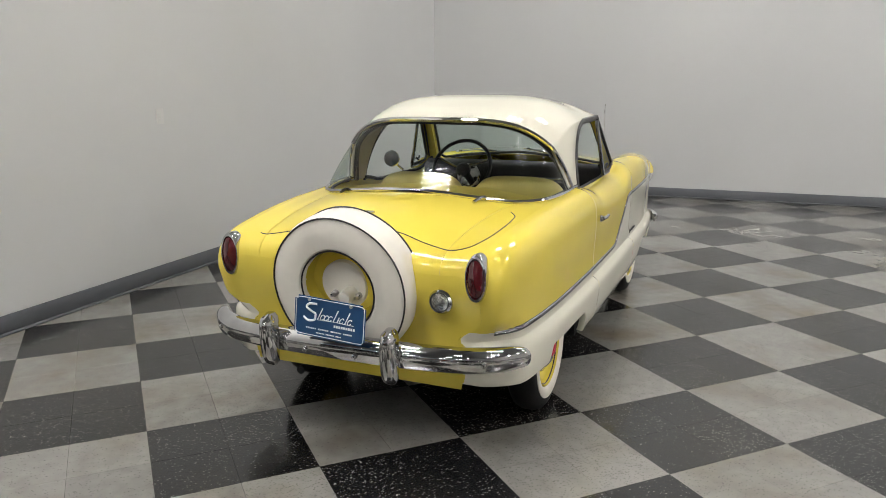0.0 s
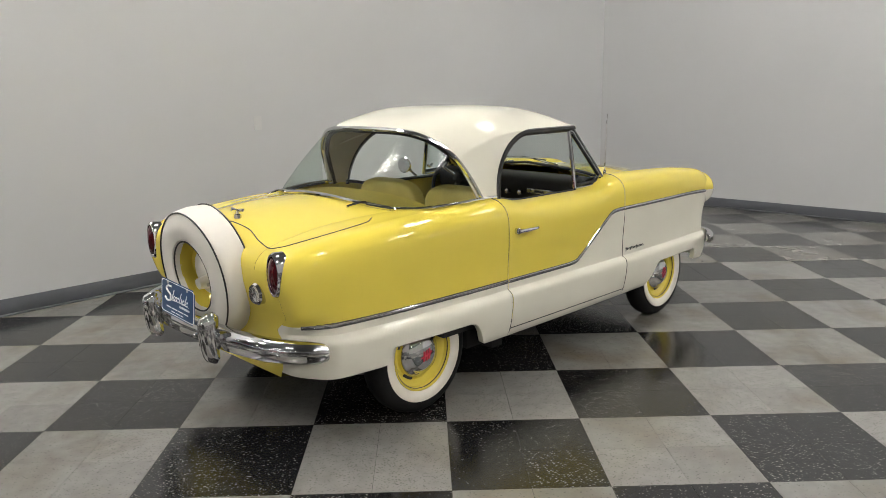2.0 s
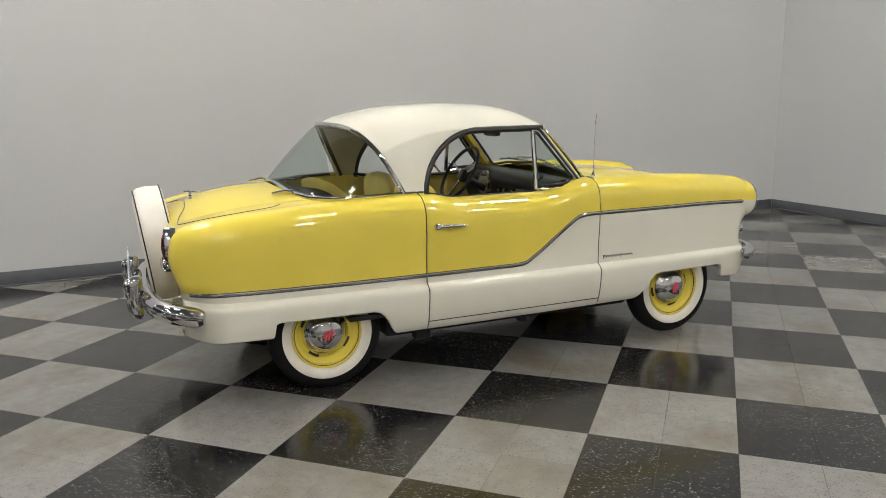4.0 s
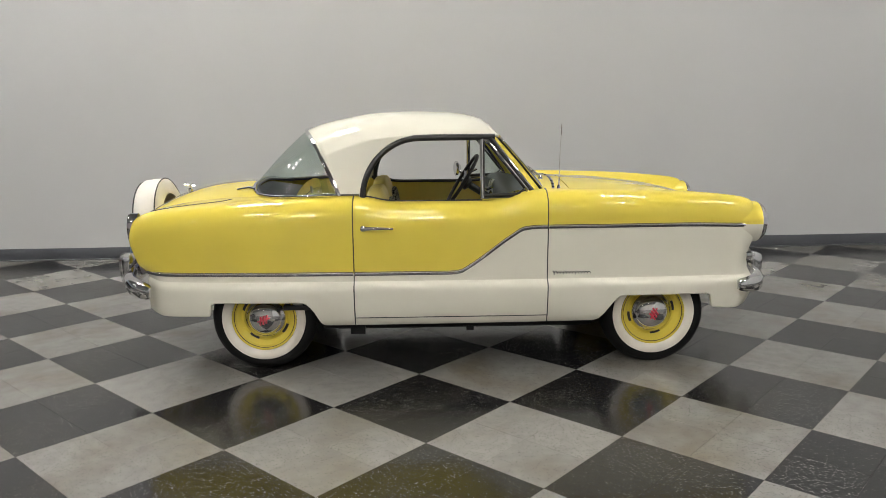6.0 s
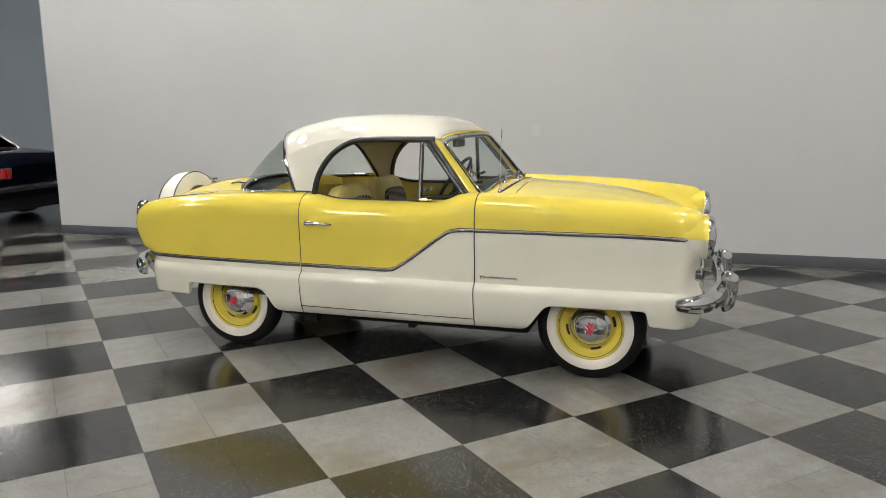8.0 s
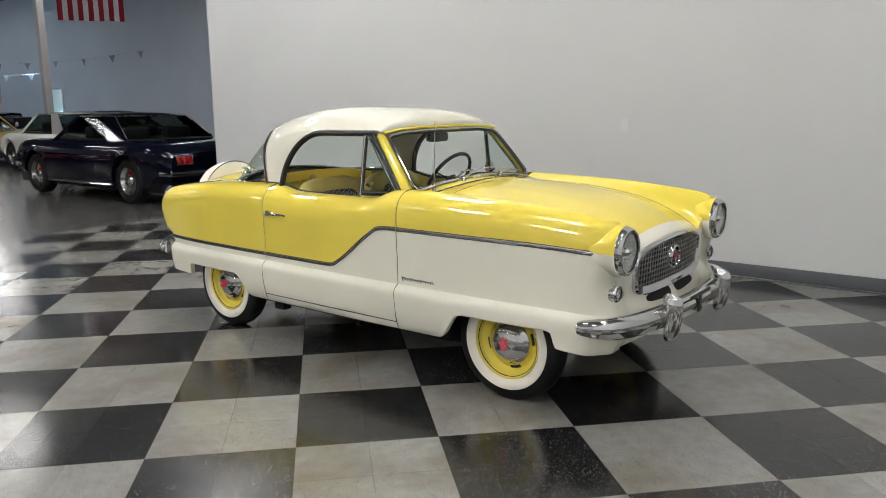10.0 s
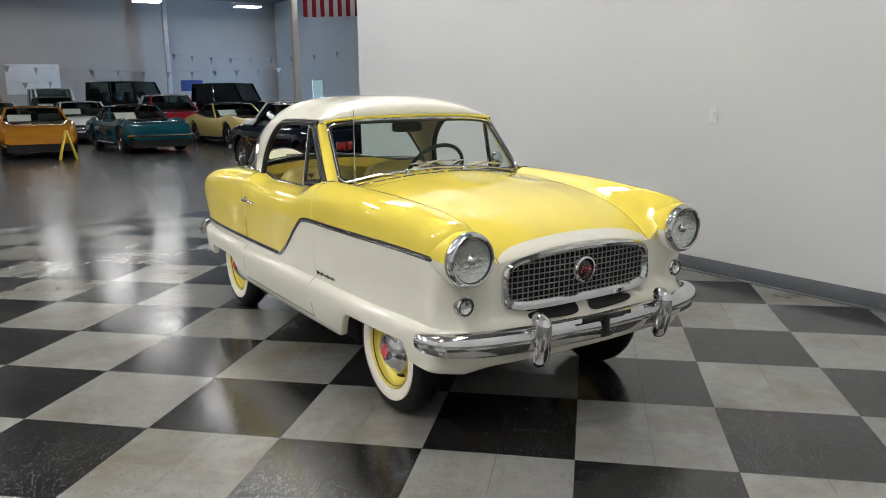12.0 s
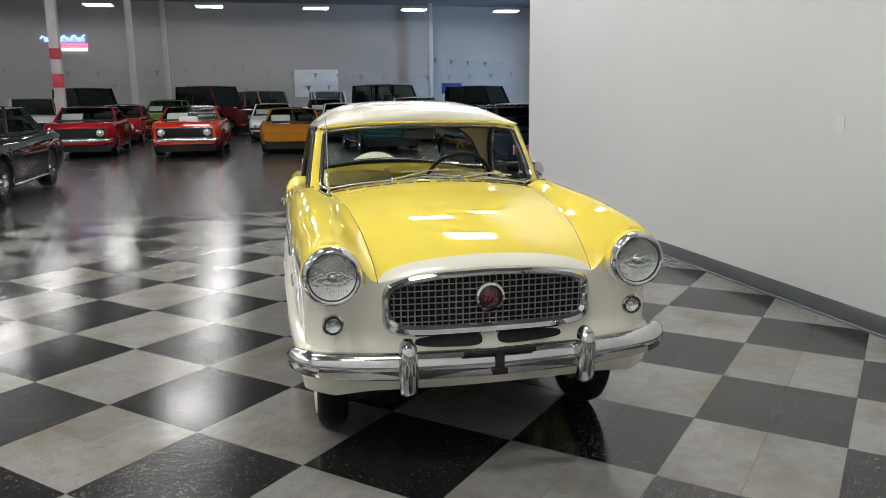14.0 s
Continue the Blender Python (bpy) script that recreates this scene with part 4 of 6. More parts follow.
# ---- front end: lamps and grille ----
for s in (1, -1):
    lamp = new("headlamp")
    lamp.parent = car
    lamp.matrix_basis = pose(1.604, -s * 0.583, 0.782, 0, 90, 0)
    lamp["label"] = "round headlamp with a chrome ring"
    bm = bmesh.new()
    lathe(bm, [(0.104, -0.02), (0.107, 0.0), (0.108, 0.014), (0.103, 0.031), (0.094, 0.039), (0.087, 0.037), (0.083, 0.026)], 48)
    part("ring", bm, M["chrome"], lamp, "chrome headlamp ring")
    # painted housing round the lamp, yellow above the colour break and cream below
    bm = bmesh.new()
    lathe(bm, [(0.100, -0.16), (0.107, -0.08), (0.1115, -0.02), (0.1125, 0.004), (0.110, 0.010), (0.106, 0.010)], 48)
    for f in bm.faces:
        f.material_index = 1 if f.calc_center_median().x > 0.004 else 0
    part("lamp_housing", bm, [M["yellow"], M["cream"]], lamp, "painted lamp housing")
    bm = bmesh.new()
    lathe(bm, [(0.086, 0.029), (0.078, 0.025), (0.06, 0.0215), (0.04, 0.0195), (0.02, 0.0185), (0.0, 0.018)], 40)
    part("reflector", bm, M["reflector"], lamp, "bright reflector bowl")
    bm = bmesh.new()
    lathe(bm, [(0.016, 0.018), (0.018, 0.026), (0.012, 0.034), (0.0, 0.036)], 16)
    part("bulb", bm, M["reflector"], lamp)
    bm = bmesh.new()
    lathe(bm, [(0.0865, 0.028), (0.0875, 0.0365), (0.0835, 0.0335), (0.0825, 0.026)], 48, close=True)
    part("seal", bm, M["black"], lamp, "black seal inside the ring")
    bm = bmesh.new()
    lathe(bm, [(0.084, 0.024), (0.080, 0.030), (0.060, 0.041), (0.030, 0.048), (0.0, 0.050)], 48)
    lens = part("lens", bm, M["lens_glass"], lamp, "ribbed clear glass lens")
    lens.visible_shadow = False
    for k in range(-8, 9):
        bm = bmesh.new()
        y = k * 0.0094
        h = math.sqrt(max(0, 0.079**2 - y * y))
        tube(bm, [(x, y, 0.050 - 3.9 * (x * x + y * y)) for x in span(-h, h, 8)], 0.0015, 6)
        part("lens_rib", bm, M["lens_glass"], lens).visible_shadow = False
    for k in range(-2, 3):
        bm = bmesh.new()
        x = k * 0.026
        h = math.sqrt(max(0, 0.079**2 - x * x))
        tube(bm, [(x, y, 0.0505 - 3.9 * (x * x + y * y)) for y in span(-h, h, 8)], 0.0012, 6)
        part("lens_rib", bm, M["lens_glass"], lens).visible_shadow = False
    turn = new("turn_signal")
    turn.parent = car
    turn.matrix_basis = pose(1.584, -s * 0.585, 0.594, 0, 90, 0)
    turn["label"] = "small round front signal lamp"
    bm = bmesh.new()
    lathe(bm, [(0.040, -0.02), (0.040, 0.006), (0.034, 0.012), (0.030, 0.008)], 32)
    part("ring", bm, M["chrome"], turn)
    bm = bmesh.new()
    lathe(bm, [(0.0305, 0.005), (0.031, 0.0135), (0.0275, 0.012), (0.027, 0.004)], 32, close=True)
    part("seal", bm, M["black"], turn)
    bm = bmesh.new()
    lathe(bm, [(0.028, 0.007), (0.018, 0.002), (0.0, 0.0)], 28)
    part("reflector", bm, M["reflector"], turn)
    bm = bmesh.new()
    lathe(bm, [(0.006, -0.012), (0.007, 0.006), (0.0, 0.01)], 12)
    part("bulb", bm, M["clear_lens"], turn)
    bm = bmesh.new()
    lathe(bm, [(0.030, 0.006), (0.027, 0.016), (0.016, 0.026), (0.0, 0.029)], 28)
    part("lens", bm, M["lens_glass"], turn, "clear glass lens").visible_shadow = False

grille = new("grille")
grille.parent = car
grille.matrix_basis = pose(1.597, 0, 0.642, 0, 0, 0)
grille["label"] = "chrome egg-crate grille with a round emblem"


def oval(q, w, h, arch=0.028):
    """Rounded trapezoid outline of the grille, with an arched top."""
    a = 2 * math.pi * q
    c, s_ = math.cos(a), math.sin(a)
    y = w * math.copysign(abs(c) ** 0.30, c)
    z = h * math.copysign(abs(s_) ** 0.42, s_)
    if z > 0:
        z += arch * (1 - (y / w) ** 2) * (z / h)
    return y, z


def face_x(y, z, d):
    """Place in front of the nose panel, in the grille's own frame."""
    return 0.003 + d - shift_front(0.642 + z) - bow(y)


bm = bmesh.new()
rows = []
for q in span(0, 1, 96)[:-1]:
    row = []
    for grow, dx in ((0.024, -0.008), (0.024, 0.010), (0.016, 0.020), (0.004, 0.018), (-0.010, 0.002)):
        y, z = oval(q, 0.380 + grow, 0.082 + grow)
        if z < -0.03 and grow > 0.01:
            z -= 0.006
        row.append(Vector((face_x(y, z, dx + (0.006 if z < 0 else 0)), y, z)))
    rows.append(row)
grid(bm, rows, close_u=True)
part("surround", bm, M["chrome"], grille, "chrome grille surround")
# black sheet on the nose panel stands for the shade behind the bars
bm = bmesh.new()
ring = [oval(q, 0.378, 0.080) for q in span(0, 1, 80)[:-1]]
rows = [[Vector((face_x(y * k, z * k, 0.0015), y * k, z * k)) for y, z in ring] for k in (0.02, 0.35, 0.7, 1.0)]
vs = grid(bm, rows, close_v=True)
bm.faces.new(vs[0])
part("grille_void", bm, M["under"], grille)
top_of = lambda y: 0.080 + 0.026 * (1 - (y / 0.38) ** 2)
for k in range(-14, 15):
    y = k * 0.0258
    e = 0.026 if abs(k) > 13 else (0.006 if abs(k) > 12 else 0)
    bm = bmesh.new()
    tube(bm, [(face_x(y, z, 0.0098), y, z) for z in span(-0.080 + e, top_of(y) - e, 6)], 0.0027, 6)
    part("upright", bm, M["grille_bar"], grille)
for k in range(7):
    zc = -0.058 + 0.0238 * k
    lim = 0.372 if zc < 0.06 else 0.38 * math.sqrt(max(0.02, (0.106 - zc) / 0.026 if zc > 0.080 else 1)) * 0.965
    bm = bmesh.new()
    tube(bm, [(face_x(y, zc, 0.010), y, zc) for y in span(-lim, lim, 24)], 0.0025, 6)
    part("crossbar", bm, M["grille_bar"], grille)
emb = new("emblem")
emb.parent = grille
emb.matrix_basis = pose(-0.002, 0, 0.028, 0, 90, 0)
bm = bmesh.new()
lathe(bm, [(0.060, -0.02), (0.061, 0.012), (0.055, 0.024), (0.046, 0.028), (0.043, 0.022), (0.041, 0.012)], 40)
part("ring", bm, M["chrome"], emb)
bm = bmesh.new()
lathe(bm, [(0.043, 0.014), (0.030, 0.022), (0.0, 0.025)], 36)
part("disc", bm, mat("dark_red_disc", (0.05, 0.012, 0.012), 0.25, 0, 0.6), emb)
bm = bmesh.new()
for k, y in enumerate((-0.018, 0.0, 0.018)):
    tube(bm, [(0.012, y - 0.006, 0.026), (-0.012, y + 0.004, 0.026)], 0.0035, 6)
tube(bm, [(-0.012, -0.022, 0.026), (0.004, 0.026, 0.026)], 0.003, 6)
part("mark", bm, mat("dull_red_enamel", (0.22, 0.015, 0.025), 0.35), emb, "dull red mark")
# slots under the grille, closed with black faces for their shaded depth
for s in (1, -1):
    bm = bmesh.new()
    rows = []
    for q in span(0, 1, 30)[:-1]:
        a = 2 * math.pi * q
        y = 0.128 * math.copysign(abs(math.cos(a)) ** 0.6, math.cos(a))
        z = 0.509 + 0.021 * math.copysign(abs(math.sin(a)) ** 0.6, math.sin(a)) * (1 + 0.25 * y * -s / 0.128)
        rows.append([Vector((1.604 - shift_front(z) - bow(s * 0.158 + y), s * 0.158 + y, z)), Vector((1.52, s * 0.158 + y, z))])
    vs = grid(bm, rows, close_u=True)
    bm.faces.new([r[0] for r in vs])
    part("air_slot", bm, M["under"], nose, "air slot below the grille, filled black for its shaded depth")

# ---- rear end: lamps, spare wheel and plate ----
for s in (1, -1):
    tl = new("tail_lamp")
    tl.parent = car
    tl.matrix_basis = pose(-1.784, -s * 0.545, 0.772, 0, -90, 0)
    tl["label"] = "oval red tail lamp in a chrome bezel"
    bm = bmesh.new()
    sc = Matrix.Diagonal((1.0, 0.48, 1, 1))
    lathe(bm, [(0.090, -0.03), (0.092, 0.010), (0.086, 0.022), (0.076, 0.022), (0.072, 0.012)], 40, sc)
    part("bezel", bm, M["chrome"], tl, "chrome bezel")
    bm = bmesh.new()
    lathe(bm, [(0.074, 0.010), (0.069, 0.020), (0.042, 0.032), (0.0, 0.037)], 36, sc)
    part("lens", bm, M["red_lens"], tl, "dark red lens")
bl = new("reversing_lamp")
bl.parent = car
bl.matrix_basis = pose(-1.791, -0.405, 0.672, 0, -90, 0)
bl["label"] = "round clear reversing lamp"
bm = bmesh.new()
lathe(bm, [(0.046, -0.04), (0.047, 0.010), (0.040, 0.020), (0.036, 0.014)], 36)
part("bezel", bm, M["chrome"], bl)
bm = bmesh.new()
lathe(bm, [(0.0365, 0.010), (0.038, 0.0185), (0.034, 0.017), (0.033, 0.010)], 32, close=True)
part("seal", bm, M["black"], bl)
bm = bmesh.new()
lathe(bm, [(0.034, 0.014), (0.022, 0.010), (0.0, 0.009)], 28)
part("reflector", bm, M["reflector"], bl)
bm = bmesh.new()
lathe(bm, [(0.037, 0.012), (0.030, 0.024), (0.014, 0.032), (0.0, 0.033)], 30)
part("lens", bm, M["lens_glass"], bl, "clear glass lens").visible_shadow = False

spare = new("spare_wheel")
spare.parent = car
SP = pose(-1.812, -0.01, 0.700, 0, -90 - 7, 0)
spare.matrix_basis = SP
spare["label"] = "spare wheel in a white vinyl cover on the tail"
bm = bmesh.new()
lathe(bm, [(0.20, -0.08), (0.27, -0.078), (0.292, -0.066), (0.297, 0.0), (0.294, 0.040), (0.283, 0.060), (0.24, 0.074), (0.20, 0.076), (0.168, 0.070), (0.157, 0.058), (0.154, 0.036)], 64)
for v in bm.verts:
    a = math.atan2(v.co.y, v.co.x)
    k = 1 + 0.004 * math.sin(5 * a + 1) + 0.003 * math.sin(11 * a + v.co.z * 40)
    v.co.x *= k
    v.co.y *= k
cover = part("cover", bm, M["vinyl"], spare, "white vinyl spare cover with black piping")
for r, h in ((0.285, 0.0625), (0.158, 0.064), (0.294, -0.066)):
    bm = bmesh.new()
    tube(bm, [(r * math.cos(a) * (1 + 0.004 * math.sin(5 * a + 1)), r * math.sin(a) * (1 + 0.004 * math.sin(5 * a + 1)), h) for a in span(0, 2 * math.pi, 64)], 0.0036, 6)
    part("piping", bm, M["black"], cover, "black piping")
bm = bmesh.new()
lathe(bm, [(0.1545, 0.040), (0.151, -0.02), (0.138, -0.035), (0.125, -0.03), (0.118, -0.045), (0.11, -0.045), (0.0, -0.045)], 48)
part("rim", bm, M["yellow"], spare, "yellow rim inside the cover")
bm = bmesh.new()
lathe(bm, [(0.100, -0.044), (0.100, -0.012), (0.096, -0.006), (0.0, -0.004)], 40, pose(-0.006, 0.012, 0))
part("disc", bm, M["vinyl"], spare, "white centre disc")
bm = bmesh.new()
lathe(bm, [(0.030, -0.005), (0.028, 0.03), (0.024, 0.055), (0.014, 0.06), (0.0, 0.06)], 20, pose(-0.035, -0.02, 0))
part("lamp_nut", bm, M["vinyl"], spare)
for y in (-0.055, 0.05):
    bm = bmesh.new()
    lathe(bm, [(0.013, -0.005), (0.013, 0.012), (0.007, 0.016), (0.007, 0.03), (0.0, 0.031)], 12, pose(-0.04, y, 0))
    part("bolt", bm, M["steel"], spare)


# ---- dealer plate: blue sheet with plain white strokes in place of the lettering ----
plate = new("dealer_plate")
plate.parent = car
plate.matrix_basis = pose(-1.958, -0.022, 0.602) @ pose(0, 0, 0, 0, 0, -90) @ pose(0, 0, 0, 90, 0, 0) @ pose(0, 0, 0, -4, 0, -3)
plate["label"] = "blue dealer plate with white script strokes"
bm = bmesh.new()
box(bm, -0.152, 0.152, -0.077, 0.077, -0.001, 0.001)
bmesh.ops.bevel(bm, geom=[e for e in bm.edges if abs(e.verts[0].co.z - e.verts[1].co.z) > 0.001], offset=0.014, segments=4, affect="EDGES")
part("sheet", bm, M["blue_plate"], plate, smooth=False)
bm = bmesh.new()
tube(bm, [(0.146 * math.copysign(abs(math.cos(a)) ** 0.12, math.cos(a)), 0.071 * math.copysign(abs(math.sin(a)) ** 0.12, math.sin(a)), 0.0012) for a in span(0.0, 2 * math.pi, 80)], 0.0016, 5)
part("border", bm, M["white_ink"], plate)
bm = bmesh.new()
ess = [(-0.055, 0.052), (-0.085, 0.050), (-0.100, 0.036), (-0.082, 0.024), (-0.060, 0.012), (-0.062, -0.008), (-0.090, -0.016), (-0.112, -0.004)]
fx, fy = curve(*[(i, p[0]) for i, p in enumerate(ess)]), curve(*[(i, p[1]) for i, p in enumerate(ess)])
tube(bm, [(fx(t), fy(t), 0.0016) for t in span(0, 7, 40)], 0.0045, 6, flat=1.0)
part("big_stroke", bm, M["white_ink"], plate)
# slanted loops and tall strokes in place of the script letters
for k in range(9):
    bm = bmesh.new()
    x, tall = -0.046 + 0.0166 * k, k in (0, 4, 7)
    h = 0.046 if tall else 0.022
    if k in (1, 2, 3, 6, 8):
        tube(bm, [(x + 0.0075 * math.cos(a) + 0.45 * 0.010 * math.sin(a), 0.004 + 0.010 * math.sin(a), 0.0016) for a in span(0.5, 0.5 + 1.7 * math.pi, 16)], 0.0021, 5)
    else:
        tube(bm, [(x - 0.004, -0.006, 0.0016), (x + 0.45 * h - 0.004, -0.006 + h, 0.0016)], 0.0024, 5)
    part("script_stroke", bm, M["white_ink"], plate)
bm = bmesh.new()
tube(bm, [(-0.052, -0.008, 0.0016), (0.02, -0.005, 0.0016), (0.104, -0.007, 0.0016)], 0.0013, 5)
part("script_stroke", bm, M["white_ink"], plate)
for x0, x1, y, r in ((0.02, 0.112, -0.022, 0.0048), (-0.10, 0.10, -0.044, 0.0028), (-0.055, 0.055, -0.059, 0.0022)):
    n = 9 if r > 0.004 else (26 if r > 0.0025 else 18)
    for k in range(n):
        a = x0 + (x1 - x0) * k / n
        if n > 9 and k % 7 == 6:
            continue
        bm = bmesh.new()
        box(bm, a, a + (x1 - x0) / n * 0.72, y - r, y + r, 0.0008, 0.0018)
        part("bar", bm, M["white_ink"], plate, smooth=False)
for x in (-0.089, 0.089):
    bm = bmesh.new()
    lathe(bm, [(0.007, 0.001), (0.006, 0.004), (0.0, 0.005)], 12, pose(x, 0.064, 0))
    part("bolt", bm, M["steel"], plate)

# ---- cabin ----
def houndstooth():
    m = mat("checked_cloth", (0.5, 0.5, 0.48), 0.9)
    nt = m.node_tree
    co = nt.nodes.new("ShaderNodeTexCoord")
    mp = nt.nodes.new("ShaderNodeMapping")
    mp.inputs["Rotation"].default_value = (0.6, 0.5, 0.785)
    nt.links.new(co.outputs["Object"], mp.inputs[0])
    ch = nt.nodes.new("ShaderNodeTexChecker")
    ch.inputs["Scale"].default_value = 62
    ch.inputs["Color1"].default_value, ch.inputs["Color2"].default_value = (0.42, 0.40, 0.34, 1), (0.008, 0.008, 0.008, 1)
    nt.links.new(mp.outputs[0], ch.inputs["Vector"])
    nt.links.new(ch.outputs[0], nt.nodes["Principled BSDF"].inputs["Base Color"])
    return m


M["check"] = houndstooth()


def cushion(bm, cx, cy, cz, hx, hy, hz, power=0.45, m=None, n=18):
    """A stuffed pad: a box with very round edges."""
    m = m or Matrix()
    rows = []
    for i in range(n + 1):
        b = -math.pi / 2 + math.pi * i / n
        row = []
        for j in range(2 * n):
            a = 2 * math.pi * j / (2 * n)
            pw = lambda v: math.copysign(abs(v) ** power, v)
            row.append(m @ Vector((cx + hx * pw(math.cos(b)) * pw(math.cos(a)), cy + hy * pw(math.cos(b)) * pw(math.sin(a)), cz + hz * pw(math.sin(b)))))
        rows.append(row)
    grid(bm, rows, close_v=True)


for s in (1, -1):
    seat = new("front_seat")
    seat.parent = car
    seat.matrix_basis = pose(-0.42, -s * 0.285, 0.0)
    seat["label"] = "yellow vinyl front seat with checked cloth inserts"
    bm = bmesh.new()
    cushion(bm, 0, 0, 0, 0.065, 0.262, 0.27, 0.5, pose(-0.02, 0, 0.705, 0, -9, 0))
    part("backrest", bm, M["seat"], seat, "yellow vinyl backrest")
    bm = bmesh.new()
    cushion(bm, 0, 0, 0, 0.03, 0.17, 0.20, 0.4, pose(0.045, 0, 0.70, 0, -9, 0))
    part("insert", bm, M["check"], seat, "black and cream checked cloth insert")
    bm = bmesh.new()
    cushion(bm, 0, 0, 0, 0.27, 0.262, 0.08, 0.45, pose(0.26, 0, 0.50, 0, -5, 0))
    part("cushion", bm, M["seat"], seat, "yellow vinyl seat cushion")
    bm = bmesh.new()
    cushion(bm, 0, 0, 0, 0.20, 0.18, 0.02, 0.4, pose(0.26, 0, 0.575, 0, -5, 0))
    part("insert", bm, M["check"], seat, "black and cream checked cloth insert")
    # side wall lining of the cabin behind the door
    bm = bmesh.new()
    rows = [[(x, -s * (side_y(x, z) - 0.11), z) for z in span(0.40, crown_z(x) - 0.012, 6)] for x in span(-1.0, -0.60, 10)]
    grid(bm, rows)
    bmesh.ops.solidify(bm, geom=bm.faces[:], thickness=0.006)
    part("side_lining", bm, M["trim_yellow"], car, "yellow side lining")
    # pale lining of the rear pillar
    bm = bmesh.new()
    rows = []
    for q in span(0.02, 1, 10):
        a, b = pillar_front(q), pillar_rear(q)
        rows.append([Vector((p.x, -s * (p.y - 0.028), p.z)) for p in (a.lerp(b, r) for r in span(0.04, 0.93, 6))])
    grid(bm, rows)
    part("pillar_lining", bm, M["headliner"], roof, "pale cloth pillar lining")

bm = bmesh.new()
rows = [[(-0.86 - 0.05 * k, y, 0.42 + (0.556 - 0.040 * (abs(y) / 0.5) ** 2.6) * k) for y in span(-0.56, 0.56, 20)] for k in span(0, 1, 6)]
grid(bm, rows)
bmesh.ops.solidify(bm, geom=bm.faces[:], thickness=0.02)
bulk = part("rear_bulkhead", bm, M["trim_yellow"], car, "yellow rear seat back panel")
bm = bmesh.new()
lathe(bm, [(0.022, 0.0), (0.022, 0.008), (0.014, 0.014), (0.0, 0.015)], 20, pose(-0.893, -0.04, 0.925, 0, 84, 0))
part("lock_button", bm, M["steel"], bulk)
bm = bmesh.new()
cushion(bm, -0.74, 0, 0.52, 0.16, 0.5, 0.07, 0.4)
part("rear_seat", bm, M["seat"], car, "yellow vinyl rear bench")
bm = bmesh.new()
rows = []
for x in span(-1.175, -0.90, 8):
    w = back_glass_y(x) - 0.015
    rows.append([(x, w * t, top_z(x, w * t) - 0.012 - 0.18 * (x + 1.175)) for t in span(-1, 1, 12)])
grid(bm, rows)
bmesh.ops.solidify(bm, geom=bm.faces[:], thickness=0.01)
part("parcel_shelf", bm, M["black"], car, "black parcel shelf")
bm = bmesh.new()
box(bm, -0.98, 0.46, -0.66, 0.66, 0.335, 0.36, 0.004)
part("cabin_floor", bm, M["black"], car, "black carpet floor")

dash = part("dashboard", bmesh.new(), M["black"], car, "black dashboard with round instruments")
bm = bmesh.new()
rows = []
for y in span(-0.575, 0.575, 30):
    fx_ = 0.445 - 0.06 * (abs(y) / 0.575) ** 2.2
    rx_ = 0.24 - 0.02 * (abs(y) / 0.575) ** 2
    rows.append([(fx_ - 0.005, y, 0.958), ((fx_ + rx_) / 2, y, 0.968), (rx_ + 0.03, y, 0.955), (rx_, y, 0.925), (rx_ + 0.005, y, 0.86), (rx_ + 0.04, y, 0.76), (rx_ + 0.10, y, 0.74)])
grid(bm, rows)
bm.to_mesh(dash.data)
bm.free()
dash.data.polygons.foreach_set("use_smooth", [True] * len(dash.data.polygons))
bm = bmesh.new()
lathe(bm, [(0.075, -0.03), (0.076, 0.01), (0.068, 0.016), (0.064, 0.006), (0.0, 0.004)], 32, pose(0.235, 0.27, 0.875, 0, -80, 0))
part("instrument", bm, M["steel"], dash, "round speedometer")
for y in (-0.02, 0.05, -0.12):
    bm = bmesh.new()
    lathe(bm, [(0.016, 0.0), (0.015, 0.022), (0.0, 0.024)], 14, pose(0.24, y, 0.85, 0, -85, 0))
    part("knob", bm, M["chrome"], dash)
bm = bmesh.new()
box(bm, 0.215, 0.24, -0.42, -0.18, 0.855, 0.885, 0.004)
part("trim_strip", bm, M["chrome"], dash)
bm = bmesh.new()
box(bm, 0.38, 0.42, -0.6, 0.6, 0.36, 0.78, 0.01)
part("firewall", bm, M["black"], car)

wheel_c = pose(0.045, 0.245, 0.945) @ pose(0, 0, 0, 0, -58, 0)
sw = new("steering_wheel")
sw.parent = car
sw.matrix_basis = wheel_c
sw["label"] = "thin black steering wheel"
bm = bmesh.new()
tube(bm, [(0.185 * math.cos(a), 0.185 * math.sin(a), 0) for a in span(0, 2 * math.pi, 48)], 0.0115, 10)
part("wheel_rim", bm, M["black"], sw)
for a in (0.35, math.pi - 0.35, -math.pi / 2):
    bm = bmesh.new()
    tube(bm, [(0.18 * math.sin(a) * 1.0, 0.18 * math.cos(a), 0), (0.03 * math.sin(a), 0.03 * math.cos(a), -0.025)], 0.007, 6)
    part("spoke", bm, M["chrome"], sw)
bm = bmesh.new()
lathe(bm, [(0.0, -0.34), (0.022, -0.34), (0.022, -0.06), (0.045, -0.045), (0.045, -0.02), (0.03, -0.006), (0.0, -0.002)], 20)
part("hub", bm, M["black"], sw, "black hub and column")

mir = part("rear_view_mirror", bmesh.new(), M["black"], car, "small black rear view mirror")
bm = bmesh.new()
cushion(bm, 0, 0, 0, 0.018, 0.092, 0.028, 0.4, pose(0.150, 0.0, 1.215))
tube(bm, [(0.150, 0.0, 1.235), (0.145, 0.0, 1.285)], 0.006, 6)
